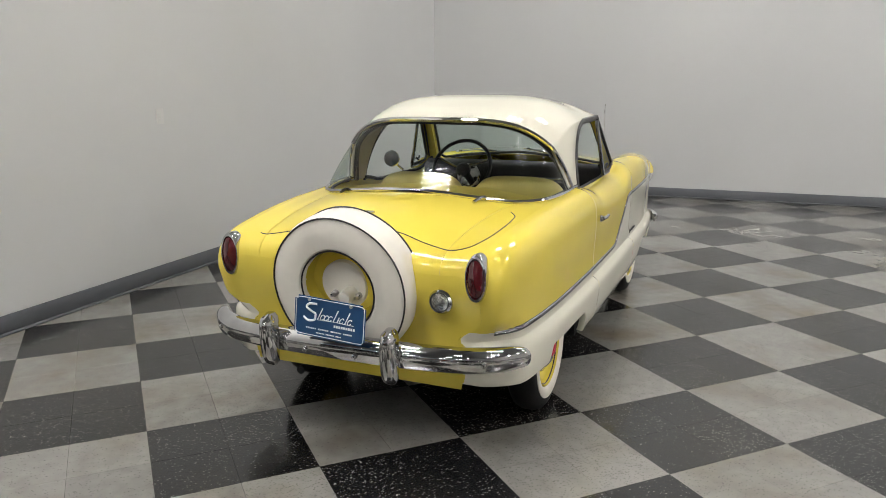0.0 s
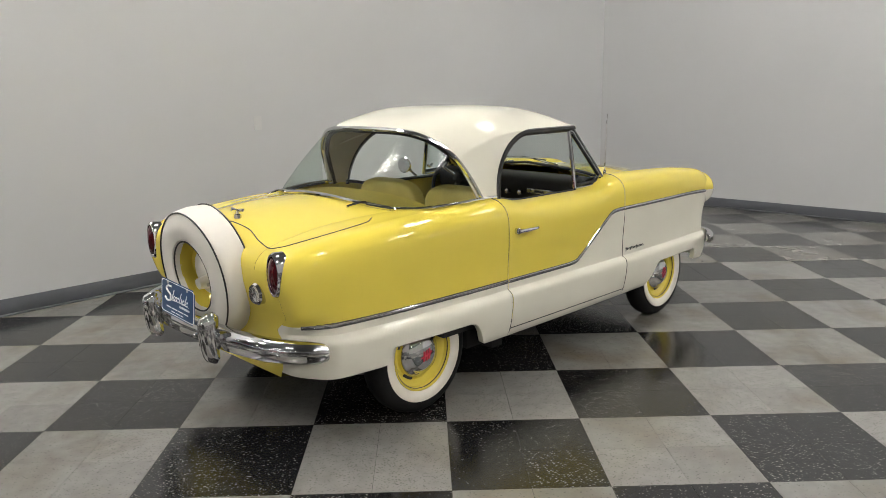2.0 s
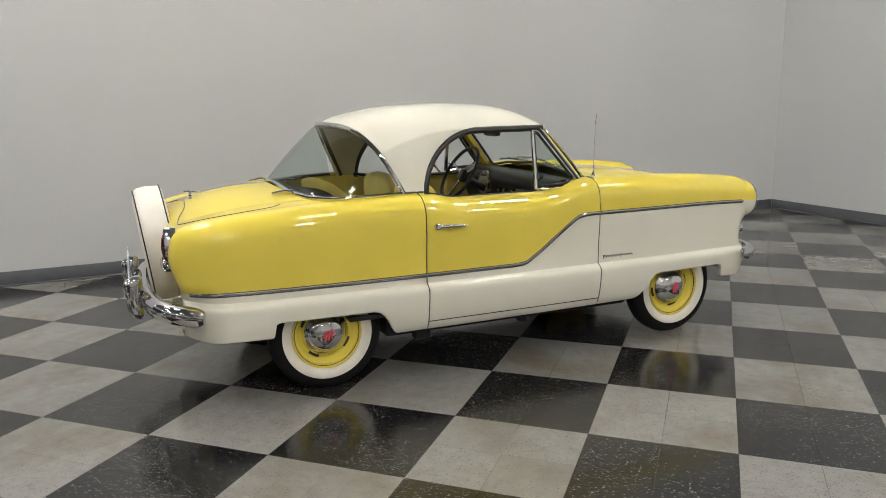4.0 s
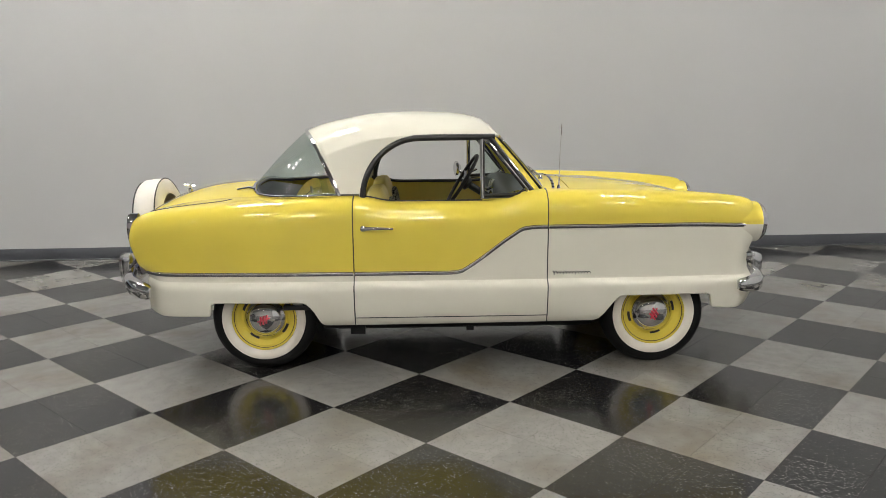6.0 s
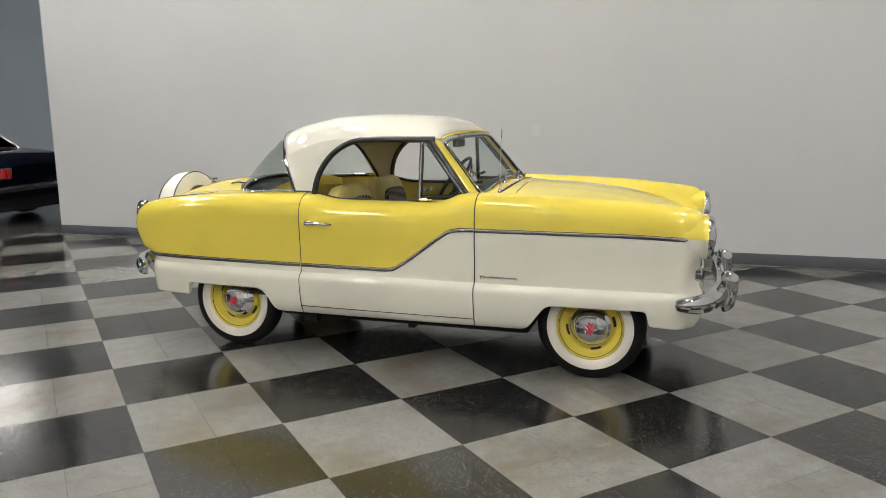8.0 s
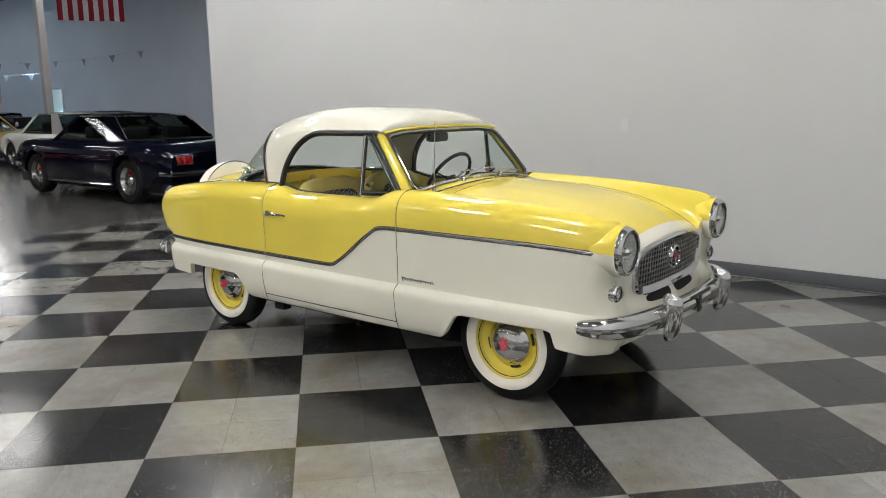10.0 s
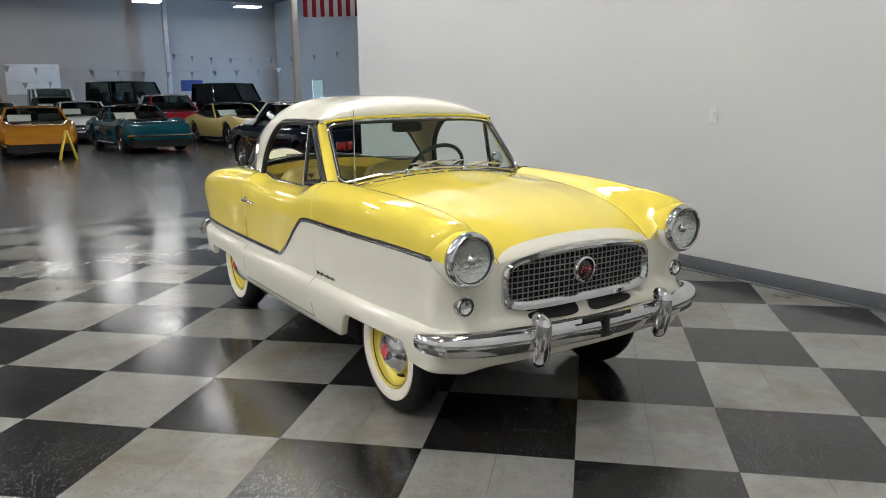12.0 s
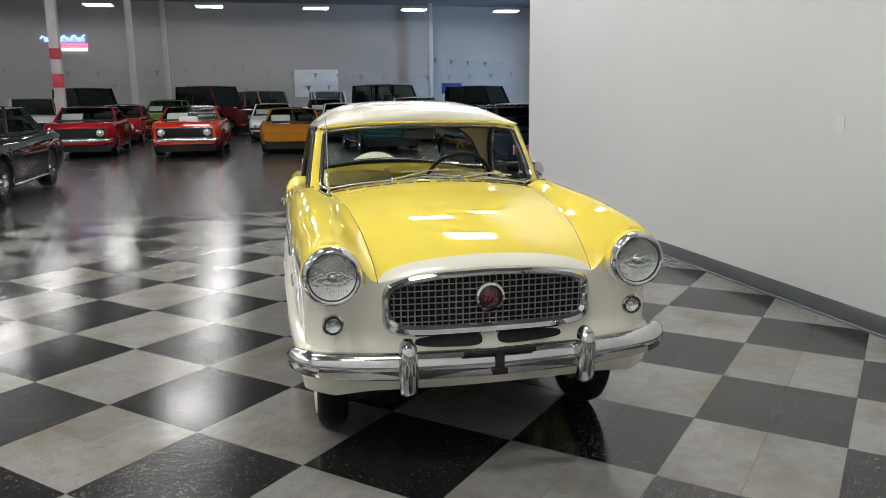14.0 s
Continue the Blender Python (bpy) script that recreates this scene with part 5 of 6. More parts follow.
bm.to_mesh(mir.data)
bm.free()

# ---- small fittings outside ----
wing = new("door_mirror")
wing.parent = car
wing.matrix_basis = pose(0.03, 0.715, 0.985)
wing["label"] = "round chrome mirror on the far door"
bm = bmesh.new()
lathe(bm, [(0.0, -0.03), (0.03, -0.026), (0.05, -0.008), (0.052, 0.004), (0.047, 0.008), (0.0, 0.006)], 28, pose(0, 0, 0, 0, -90, 12))
part("mirror_head", bm, M["chrome"], wing)
bm = bmesh.new()
tube(bm, [(0.02, 0, -0.01), (0.05, -0.02, -0.05), (0.06, -0.05, -0.075)], 0.008, 8)
part("stalk", bm, M["chrome"], wing)

ant = new("antenna")
ant.parent = car
ant.matrix_basis = pose(0.535, -0.52, top_z(0.535, 0.52))
ant["label"] = "thin chrome whip antenna with a domed base"
bm = bmesh.new()
lathe(bm, [(0.018, -0.003), (0.017, 0.006), (0.010, 0.012), (0.009, 0.03), (0.005, 0.04), (0.0, 0.042)], 16)
part("base", bm, M["chrome"], ant)
bm = bmesh.new()
tube(bm, [(0, 0, 0.035), (0.004, 0.0, 0.20), (0.010, 0.0, 0.37)], lambda t: 0.0032 - 0.0012 * t, 8)
part("whip", bm, M["steel"], ant)

for t0, t1, k1 in ((-0.20, 0.20, 0.13), (0.16, 0.56, 0.10)):
    w = new("wiper")
    w.parent = car
    w["label"] = "chrome windscreen wiper"
    bm = bmesh.new()
    p0 = screen(t0, 0.0) + Vector((0.03, 0, 0.0))
    lathe(bm, [(0.013, -0.012), (0.012, 0.01), (0.006, 0.02), (0.0, 0.021)], 12, Matrix.Translation(p0))
    off = Vector((0.020, 0, 0.012))
    tube(bm, [p0 + Vector((0, 0, 0.012)), screen(t0 + (t1 - t0) * 0.45, k1 * 0.75) + off, screen(t0 + (t1 - t0) * 0.6, k1) + off], lambda t: 0.006 - 0.002 * t, 8)
    part("arm", bm, M["chrome"], w)
    bm = bmesh.new()
    tube(bm, [screen(t, k1 * (0.85 + 0.15 * q)) + Vector((0.012, 0, 0.008)) for q, t in ((q, t0 + (t1 - t0) * (0.12 + 0.88 * q)) for q in span(0, 1, 10))], 0.0045, 6, flat=0.7)
    part("blade", bm, M["steel"], w)

# ---- the showroom hall beyond the photo bay ----
def paint(name, color):
    return vary(mat(name, color, 0.6, 0, 0.9, Specular_IOR_Level=0.0), 3, 0.04)


M["dark_glass"] = mat("dark_car_glass", (0.02, 0.025, 0.025), 0.04, 0, 0.5)
M["paper"] = mat("pale_paper", (0.42, 0.47, 0.43), 0.7)
M["car_pane"] = pane("tinted_car_glass", (0.36, 0.40, 0.38), 0.02, 0.22)


def parked_car(at, colour, label, fender=0.02, length=4.6, width=1.8, height=1.33, belt=0.86, hood=0.82, deck=0.86, cab=(-1.35, -0.75, 0.25, 0.85), base=2.7, roof=None, sign=True, nose_drop=0.10, boxy=False, lamps=True, rim="chrome", bumper=True, tint="car_pane", spare=False, scoop=False):
    """A parked car: body with wheel arches, cabin with glass, wheels, bumpers and lamps. cab: rear base, rear top, front top, front base."""
    ob = thing("parked_car", ROOM @ pose(at[0], at[1], 0, 0, 0, at[2]), label, "car", "parked cars")
    L, W = length / 2, width / 2
    R = 0.33 if not boxy else 0.37
    f_ax, r_ax = base / 2 + 0.05, -base / 2 + 0.05
    zt = curve((-L, deck - 0.12), (-L + 0.12, deck), (cab[0], belt + 0.01), (cab[3], belt), (L - 0.55, hood), (L - 0.1, hood - nose_drop), (L, hood - nose_drop - 0.10))
    hw = curve((-L, W * 0.86), (-L + 0.3, W * 0.97), (0, W), (L - 0.5, W * 0.97), (L, W * 0.84))

    def hem(x):
        for a in (f_ax, r_ax):
            d = abs(x - a)
            if d < R + 0.05:
                return max(0.24, R + math.sqrt((R + 0.05) ** 2 - d * d))
        return 0.24

    xs = sorted(set(span(-L, L, 26) + [a + d for a in (f_ax, r_ax) for d in (-R - 0.05, -R - 0.04, -R + 0.02, -0.2, -0.1, 0, 0.1, 0.2, R - 0.02, R + 0.04, R + 0.05)]))
    rows = []
    for x in xs:
        z0, z1, w = hem(x), zt(x), hw(x)
        mid = 0.24 + (z1 - 0.24) * 0.55
        up = fender * max(math.exp(-(((x - f_ax) / 0.45) ** 2)), math.exp(-(((x - r_ax) / 0.5) ** 2)))
        z0 = max(z0, 0.24 + 0.12 * ease(f_ax + R, L, x) + 0.10 * ease(r_ax - R, -L, x))
        half = [(w * (0.93 - 0.10 * ease(f_ax, L, x)), z0), (w * 0.985, max(z0 + 0.01, 0.40)), (w, max(z0 + 0.02, mid)), (w * 0.985, max(z0 + 0.03, z1 - 0.13)), (w * 0.955, z1 - 0.05 + up * 0.6), (w * 0.90, z1 - 0.012 + up), (w * 0.78, z1 + up), (w * 0.58, z1 + 0.004), (w * 0.3, z1 + 0.016), (0, z1 + 0.022)]
        nose = ease(L - 0.45, L, abs(x)) * math.copysign(1.25, x)
        rows.append([Vector((x - nose * (z - 0.56) ** 2, -y, z)) for y, z in half] + [Vector((x - nose * (z - 0.56) ** 2, y, z)) for y, z in half[-2::-1]])
    bm = bmesh.new()
    vs = grid(bm, rows)
    for e in (vs[0], vs[-1]):
        bm.faces.new(e)
    part("body", bm, colour, ob)
    bm = bmesh.new()
    box(bm, -L + 0.12, L - 0.12, -W * 0.80, W * 0.80, 0.17, 0.5)
    part("underbody", bm, M["under"], ob)
    # cabin
    b0, t0, t1, b1 = cab
    wb, wt = W * 0.88, W * (0.84 if boxy else 0.70)
    zb, zr = belt - 0.02, height
    bm = bmesh.new()
    rows = []
    for a in span(0, 1, 10):
        x = t0 - 0.03 + (t1 - t0 + 0.06) * a
        zc = zr - 0.05 * (2 * a - 1) ** 4
        rows.append([(x, wt * 1.02 * y, zc - 0.055 * abs(y) ** 4) for y in span(-1, 1, 12)])
    grid(bm, rows)
    bmesh.ops.solidify(bm, geom=bm.faces[:], thickness=0.09 if boxy else 0.12 if height > 1.5 else 0.045)
    part("roof", bm, roof or colour, ob)
    corners = [((b1, s * wb, zb), (t1, s * wt, zr - 0.05)) for s in (-1, 1)] + [((b0, s * wb, zb), (t0, s * wt, zr - 0.05)) for s in (-1, 1)]
    for p, q in corners:
        bm = bmesh.new()
        if p[0] > 0:
            tube(bm, [p, q], 0.045 if boxy else 0.028, 8)
        else:
            # broad rear quarter that carries the roof
            lean, wide = q[0] - p[0], 0.20 if boxy else 0.34
            quarter = [p, (p[0] + wide + 0.4 * lean, p[1], p[2]), (q[0] + wide * 0.9, q[1], q[2]), (q[0] - 0.02, q[1], q[2])]
            out = 0.012 if p[1] > 0 else -0.012
            bm.faces.new([bm.verts.new((c[0], c[1] + out, c[2])) for c in quarter])
            bmesh.ops.solidify(bm, geom=bm.faces[:], thickness=0.03)
        part("pillar", bm, colour if p[0] > 0 else roof or colour, ob)
    if boxy:
        for s in (-1, 1):
            bm = bmesh.new()
            x = (t0 + t1) / 2
            tube(bm, [(x + 0.05, s * wb, zb), (x, s * wt, zr - 0.05)], 0.05, 8)
            part("pillar", bm, roof or colour, ob)
    panes = (("windscreen", [(b1, -wb, zb), (b1, wb, zb), (t1, wt, zr - 0.05), (t1, -wt, zr - 0.05)]), ("rear_glass", [(b0, -wb, zb), (b0, wb, zb), (t0, wt, zr - 0.05), (t0, -wt, zr - 0.05)]), ("side_glass", [(b1, -wb, zb), (b0, -wb, zb), (t0, -wt, zr - 0.05), (t1, -wt, zr - 0.05)]), ("side_glass", [(b1, wb, zb), (b0, wb, zb), (t0, wt, zr - 0.05), (t1, wt, zr - 0.05)]))
    for nm, q in panes:
        bm = bmesh.new()
        bm.faces.new([bm.verts.new(p) for p in q])
        bmesh.ops.solidify(bm, geom=bm.faces[:], thickness=0.008)
        glass_ob = part(nm, bm, M[tint], ob)
        glass_ob.visible_shadow = False
        bm = bmesh.new()
        tube(bm, q + q[:1], 0.010, 6)
        part("glass_trim", bm, M["steel"] if not boxy else M["black"], glass_ob)
    bm = bmesh.new()
    box(bm, b0 + 0.06, b1 - 0.06, -wb * 0.96, wb * 0.96, belt - 0.05, belt + 0.032, 0.01)
    part("cabin_lining", bm, M["black"], ob)
    for sx in (0.28, 0.72):
        for s in (1, -1):
            bm = bmesh.new()
            x = b0 + (b1 - b0) * sx - 0.1
            box(bm, x - 0.07, x + 0.07, s * W * 0.42 - 0.24, s * W * 0.42 + 0.24, belt, belt + (zr - belt) * 0.50, 0.05)
            part("seat_back", bm, M["black"], ob)
    for s in (1, -1):
        bm = bmesh.new()
        tube(bm, [(r_ax + R + 0.06, s * W * 0.95, 0.255), (f_ax - R - 0.06, s * W * 0.95, 0.255)], 0.02, 6)
        part("sill_strip", bm, M["chrome"], ob)
    if sign:
        bm = bmesh.new()
        k = 0.35
        x, z = b1 + (t1 - b1) * k, zb + (zr - zb) * k
        box(bm, -0.004, 0.004, -0.62, -0.08, -0.14, 0.12, 0, pose(x + 0.035, 0, z) @ pose(0, 0, 0, 0, -math.degrees(math.atan2(b1 - t1, zr - zb)), 0))
        part("price_sheet", bm, M["paper"], ob, "white sheet in the windscreen")
    # wheels
    for a in (f_ax, r_ax):
        for s in (1, -1):
            w = new("wheel")
            w.parent = ob
            w.matrix_basis = pose(a, -s * (W - 0.16), R, 90 * s, 0, 0)
            bm = bmesh.new()
            lathe(bm, [(R * 0.62, -0.1), (R * 0.9, -0.11), (R, -0.07), (R, 0.07), (R * 0.9, 0.11), (R * 0.62, 0.10)], 28)
            part("tyre", bm, M["rubber"], w)
            bm = bmesh.new()
            lathe(bm, [(R * 0.63, 0.10), (R * 0.58, 0.085), (R * 0.5, 0.05), (R * 0.2, 0.06), (R * 0.15, 0.09), (0, 0.09)], 28)
            part("rim", bm, M[rim], w)
    # bumpers, grille and lamps
    for sx in (1, -1) if bumper else ():
        bm = bmesh.new()
        x = sx * (L + 0.02)
        tube(bm, [(x - sx * 0.22, -W * 0.92, 0.47), (x - sx * 0.04, -W * 0.84, 0.47), (x, -W * 0.4, 0.47), (x, W * 0.4, 0.47), (x - sx * 0.04, W * 0.84, 0.47), (x - sx * 0.22, W * 0.92, 0.47)], 0.042, 8, flat=0.6)
        part("bumper", bm, M["chrome"], ob)
    if lamps:
        bm = bmesh.new()
        zl, zh = 0.525, zt(L) - 0.02
        tube(bm, [(L + 0.012, -W * 0.76, zl), (L + 0.012, W * 0.76, zl), (L + 0.012, W * 0.76, zh), (L + 0.012, -W * 0.76, zh), (L + 0.012, -W * 0.76, zl)], 0.012, 6)
        part("grille_frame", bm, M["chrome"], ob)
        bm = bmesh.new()
        box(bm, L - 0.05, L + 0.012, -W * 0.74, W * 0.74, 0.53, max(0.58, zt(L) - 0.03), 0.01)
        part("grille", bm, M["under"], ob)
        for s in (1, -1):
            bm = bmesh.new()
            lathe(bm, [(0.095, -0.03), (0.095, 0.02), (0.08, 0.03), (0.06, 0.035), (0, 0.045)], 20, pose(L + 0.01, s * W * 0.62, (0.53 + zt(L)) / 2 + 0.0, 0, 90, 0))
            part("headlamp", bm, M["steel"], ob)
        for s in (1, -1):
            bm = bmesh.new()
            box(bm, -L - 0.006, -L + 0.03, s * W * 0.60 - 0.14, s * W * 0.60 + 0.14, 0.59, 0.74, 0.01)
            tl = part("tail_lamp", bm, M["chrome"], ob)
            for k in (-1, 0, 1):
                bm = bmesh.new()
                box(bm, -L - 0.022, -L, s * W * 0.60 + k * 0.088 - 0.034, s * W * 0.60 + k * 0.088 + 0.034, 0.605, 0.725, 0.01)
                part("lens", bm, M["tail_red"], tl)
    if spare:
        bm = bmesh.new()
        lathe(bm, [(0.0, -0.10), (0.22, -0.10), (0.33, -0.09), (0.37, -0.04), (0.37, 0.05), (0.33, 0.09), (0.22, 0.10), (0.0, 0.10)], 28, pose(-L - 0.12, 0.12, belt + 0.22, 0, -90, 0))
        part("spare_wheel", bm, M["rubber"], ob, "spare wheel in a black cover on the tail")
    if scoop:
        bm = bmesh.new()
        cushion(bm, b1 + 0.32, 0, belt + 0.045, 0.24, 0.24, 0.07, 0.4)
        box(bm, b1 + 0.62, b1 + 1.0, -0.17, 0.17, belt - 0.06, belt + 0.008, 0.01)
        part("hood_scoop", bm, M["white_ink"], ob, "white painted hood scoop and stripe")
    return ob


M["tail_red"] = mat("tail_lamp_red", (0.35, 0.02, 0.02), 0.25, 0, 0.5)
P = {k: paint(k + "_car_paint", c) for k, c in dict(navy=(0.002, 0.003, 0.009), straw=(0.42, 0.33, 0.10), teal=(0.008, 0.060, 0.085), gold=(0.36, 0.15, 0.014), orange_red=(0.50, 0.035, 0.012), crimson=(0.33, 0.012, 0.018), charcoal=(0.020, 0.019, 0.022), maroon=(0.09, 0.01, 0.014), white=(0.62, 0.62, 0.60), ink=(0.008, 0.008, 0.009), lime=(0.12, 0.26, 0.04), bottle=(0.012, 0.035, 0.025), tan=(0.30, 0.22, 0.13)).items()}
VETTE = dict(fender=0.11, length=4.6, width=1.82, height=1.27, belt=0.82, hood=0.80, deck=0.82, cab=(-1.35, -0.80, -0.15, 0.42), base=2.49, nose_drop=0.12, lamps=False)
OFFROAD = dict(length=4.3, width=1.86, belt=1.28, hood=1.22, deck=1.28, cab=(-2.0, -1.92, 0.15, 0.55), boxy=True, base=2.5, nose_drop=0.04)
# front row
parked_car((-8.15, 4.72, 180), P["navy"], "dark navy two-door coupe parked on the concrete floor", sign=False, hood=0.88, belt=0.90)
parked_car((-19.15, 7.1, 5), P["straw"], "pale yellow sports car with a black soft top", roof=P["ink"], **VETTE)
parked_car((-18.35, 3.95, 4), P["teal"], "teal blue sports car with a black soft top", roof=P["ink"], **VETTE)
parked_car((-18.6, 1.42, -4), P["gold"], "golden orange sports car parked behind a yellow stand", bumper=False, **VETTE)
parked_car((-18.4, -1.42, -2), P["orange_red"], "orange red coupe with a white hood scoop and dark grille", width=1.86, hood=0.93, belt=0.95, height=1.36, nose_drop=0.03, scoop=True, roof=P["ink"])
parked_car((-19.35, -4.38, 2), P["crimson"], "crimson red coupe parked in the front row", width=1.86, hood=0.93, belt=0.95, height=1.38, nose_drop=0.03)
parked_car((-8.4, -4.1, 0), P["charcoal"], "dark charcoal sedan parked beside the photo bay", length=4.9, width=1.9, height=1.42, belt=0.95, hood=0.92, deck=0.92, sign=False)
parked_car((-15.6, 9.2, 40), P["ink"], "black coupe parked near the blue-lit side wall")
parked_car((-13.6, 6.75, 176), P["white"], "white coupe parked behind the navy one", sign=False)
# second row
parked_car((-23.9, 6.3, 3), P["crimson"], "red convertible with a cream soft top", roof=P["white"], length=4.9, height=1.57, belt=1.0, hood=0.95, deck=0.98, sign=False)
parked_car((-25.0, 3.6, -3), P["white"], "white muscle coupe in the second row", height=1.38)
parked_car((-26.5, 1.02, -2), P["white"], "white coupe with dark glass in the second row", height=1.40, belt=0.92)
parked_car((-26.1, -4.5, 0), P["crimson"], "dark red coupe with a black roof in the second row", roof=P["ink"], height=1.42, belt=0.95, hood=0.92)
parked_car((-22.6, -10.6, -25), P["ink"], "black sedan in the front row", height=1.42)
# back rows
parked_car((-30.0, 3.4, 0), P["bottle"], "dark green sedan in the back row", height=1.58, belt=1.0)
parked_car((-30.2, -3.3, -8), P["lime"], "lime green compact in the back row", length=4.2, height=1.60, belt=1.05, hood=1.0)
parked_car((-31.4, -1.15, 48), P["maroon"], "dark maroon off-road truck with a black top", roof=P["ink"], height=2.2, tint="dark_glass", sign=False, **OFFROAD)
parked_car((-31.3, -6.5, 38), P["ink"], "black lifted off-road wagon with a soft top", height=2.15, tint="dark_glass", sign=False, **OFFROAD)
parked_car((-28.7, 6.5, 42), P["ink"], "black off-road wagon with a spare wheel on its tail", height=2.15, spare=True, sign=False, **OFFROAD)
parked_car((-29.2, 10.9, 40), P["ink"], "black soft-topped off-road wagon near the blue-lit side wall", height=2.08, tint="dark_glass", sign=False, **OFFROAD)
parked_car((-34.8, 0.95, 30), P["tan"], "tan roofed estate car in the back row", height=2.0, belt=1.2, hood=1.15, deck=1.2, length=4.9, boxy=True, cab=(-2.2, -2.1, 0.4, 0.8), sign=False)
parked_car((-34.6, 3.9, 10), P["white"], "pale grey pickup below the wall board", height=1.95, belt=1.2, hood=1.15, deck=1.15, length=5.0, boxy=True, cab=(-0.6, -0.5, 0.5, 0.9), sign=False)
parked_car((-27.6, -8.0, 20), P["white"], "white pickup in the back row", height=1.70, belt=1.05, hood=1.0, deck=1.0, boxy=True, cab=(-0.6, -0.5, 0.5, 0.9), sign=False)


# yellow folding stand
stand = thing("folding_stand", ROOM @ pose(-15.7, 1.75, 0, 0, 0, 0), "yellow plastic folding floor stand", "floor sign")
for s in (1, -1):
    bm = bmesh.new()
    box(bm, -0.02, 0.02, -0.22, 0.22, 0, 0.72, 0.008, pose(0, s * 0.19, 0, s * 15, 0, 0) @ pose(0, 0, 0, 0, 0, 90) @ Matrix.Diagonal((1, 0.45, 1, 1)))
    part("leaf", bm, vary(mat("yellow_plastic", (0.62, 0.42, 0.02), 0.45), 6, 0.05), stand)


def column(v, u, bands=(), r=0.11):
    ob = thing("column", ROOM @ pose(v, u, 0), "white painted steel column with a small base plate" if not bands else "white steel column with red and white bands", "column", "columns")
    bm = bmesh.new()
    box(bm, -r, r, -r, r, 0.02, HALL_H - 0.002, 0.01)
    part("shaft", bm, M["pole"], ob)
    bm = bmesh.new()
    box(bm, -0.2, 0.2, -0.2, 0.2, -0.007, 0.02, 0.004)
    part("base_plate", bm, M["pole"], ob)
    for z0, z1 in bands:
        bm = bmesh.new()
        box(bm, -r - 0.004, r + 0.004, -r - 0.004, r + 0.004, z0, z1, 0.01)
        part("band", bm, M["red"], ob, "red band")


column(-21.8, 10.42)
column(-37.0, 9.9)
column(-28.75, -4.4, r=0.12)
column(-23.3, -6.0, ((1.98, 2.44), (2.90, 3.26)), 0.15)
column(-34.9, -3.72)

# hanging flag with vertical stripes
flag = thing("flag", ROOM @ pose(-18.5, 10.28, 3.93, 0, 0, 55), "striped red and white flag hanging from the ceiling", "flag")
fab = [vary(mat("flag_red", (0.30, 0.012, 0.03), 0.8), 5, 0.06), vary(mat("flag_white", (0.55, 0.53, 0.55), 0.8), 5, 0.05)]
for k in range(13):
    bm = bmesh.new()
    w = 1.8 / 13
    rows = [[(-0.9 + w * (k + a), 0.03 * math.sin(9 * (-0.9 + w * (k + a)) + z), z) for a in (0, 0.5, 1)] for z in span(0, 2.2, 8)]
    grid(bm, rows)
    bmesh.ops.solidify(bm, geom=bm.faces[:], thickness=0.004)
    part("stripe", bm, fab[k % 2], flag)
for s in (-0.8, 0.8):
    bm = bmesh.new()
    tube(bm, [(s, 0, 2.2), (s, 0, HALL_H - 3.95)], 0.006, 6)
    part("cord", bm, M["steel"], flag)

# far wall: white board, blue banner, lit sign, strings of pennants
bm = bmesh.new()
box(bm, -37.995, -37.95, 2.50, 4.87, 1.70, 3.15, 0.01)
ob = part("wall_board", bm, vary(mat("white_board", (0.72, 0.75, 0.78), 0.6), 2, 0.05), None)
ob.matrix_basis = ROOM
tagged(ob, "large white board on the far hall wall", "board")
bm = bmesh.new()
box(bm, -37.995, -37.96, 10.75, 11.92, 1.80, 2.38, 0.005)
ob = part("banner", bm, vary(mat("blue_banner", (0.02, 0.05, 0.20), 0.6), 2, 0.08), None)
ob.matrix_basis = ROOM
tagged(ob, "blue cloth banner on the far hall wall", "banner")
sign = thing("lit_sign", ROOM @ pose(-37.9, -8.8, 4.55, 0, 0, 0), "lit blue, red and white sign on the far wall", "sign")
for nm, (y0, y1, z0, z1), m in (("red_bar", (-0.75, 1.05, -0.28, -0.08), emit("sign_red", (0.9, 0.05, 0.15), 1.2)), ("white_bar", (-0.75, 1.05, -0.46, -0.32), emit("sign_white", (0.7, 0.8, 1.0), 1.0)), ("blue_field", (-0.95, 0.95, -0.02, 0.22), emit("sign_blue", (0.12, 0.3, 1.0), 1.0))):
    bm = bmesh.new()
    box(bm, -0.09, 0.02, y0, y1, z0, z1, 0.02)
    part(nm, bm, m, sign)
bm = bmesh.new()
tube(bm, [(0.03, -1.1 + 0.1 * k, 0.12 + 0.14 * math.sin(1.3 * k) + 0.004 * k) for k in range(22)], 0.04, 6)
part("script", bm, emit("sign_script", (0.4, 0.6, 1.0), 1.4), sign)


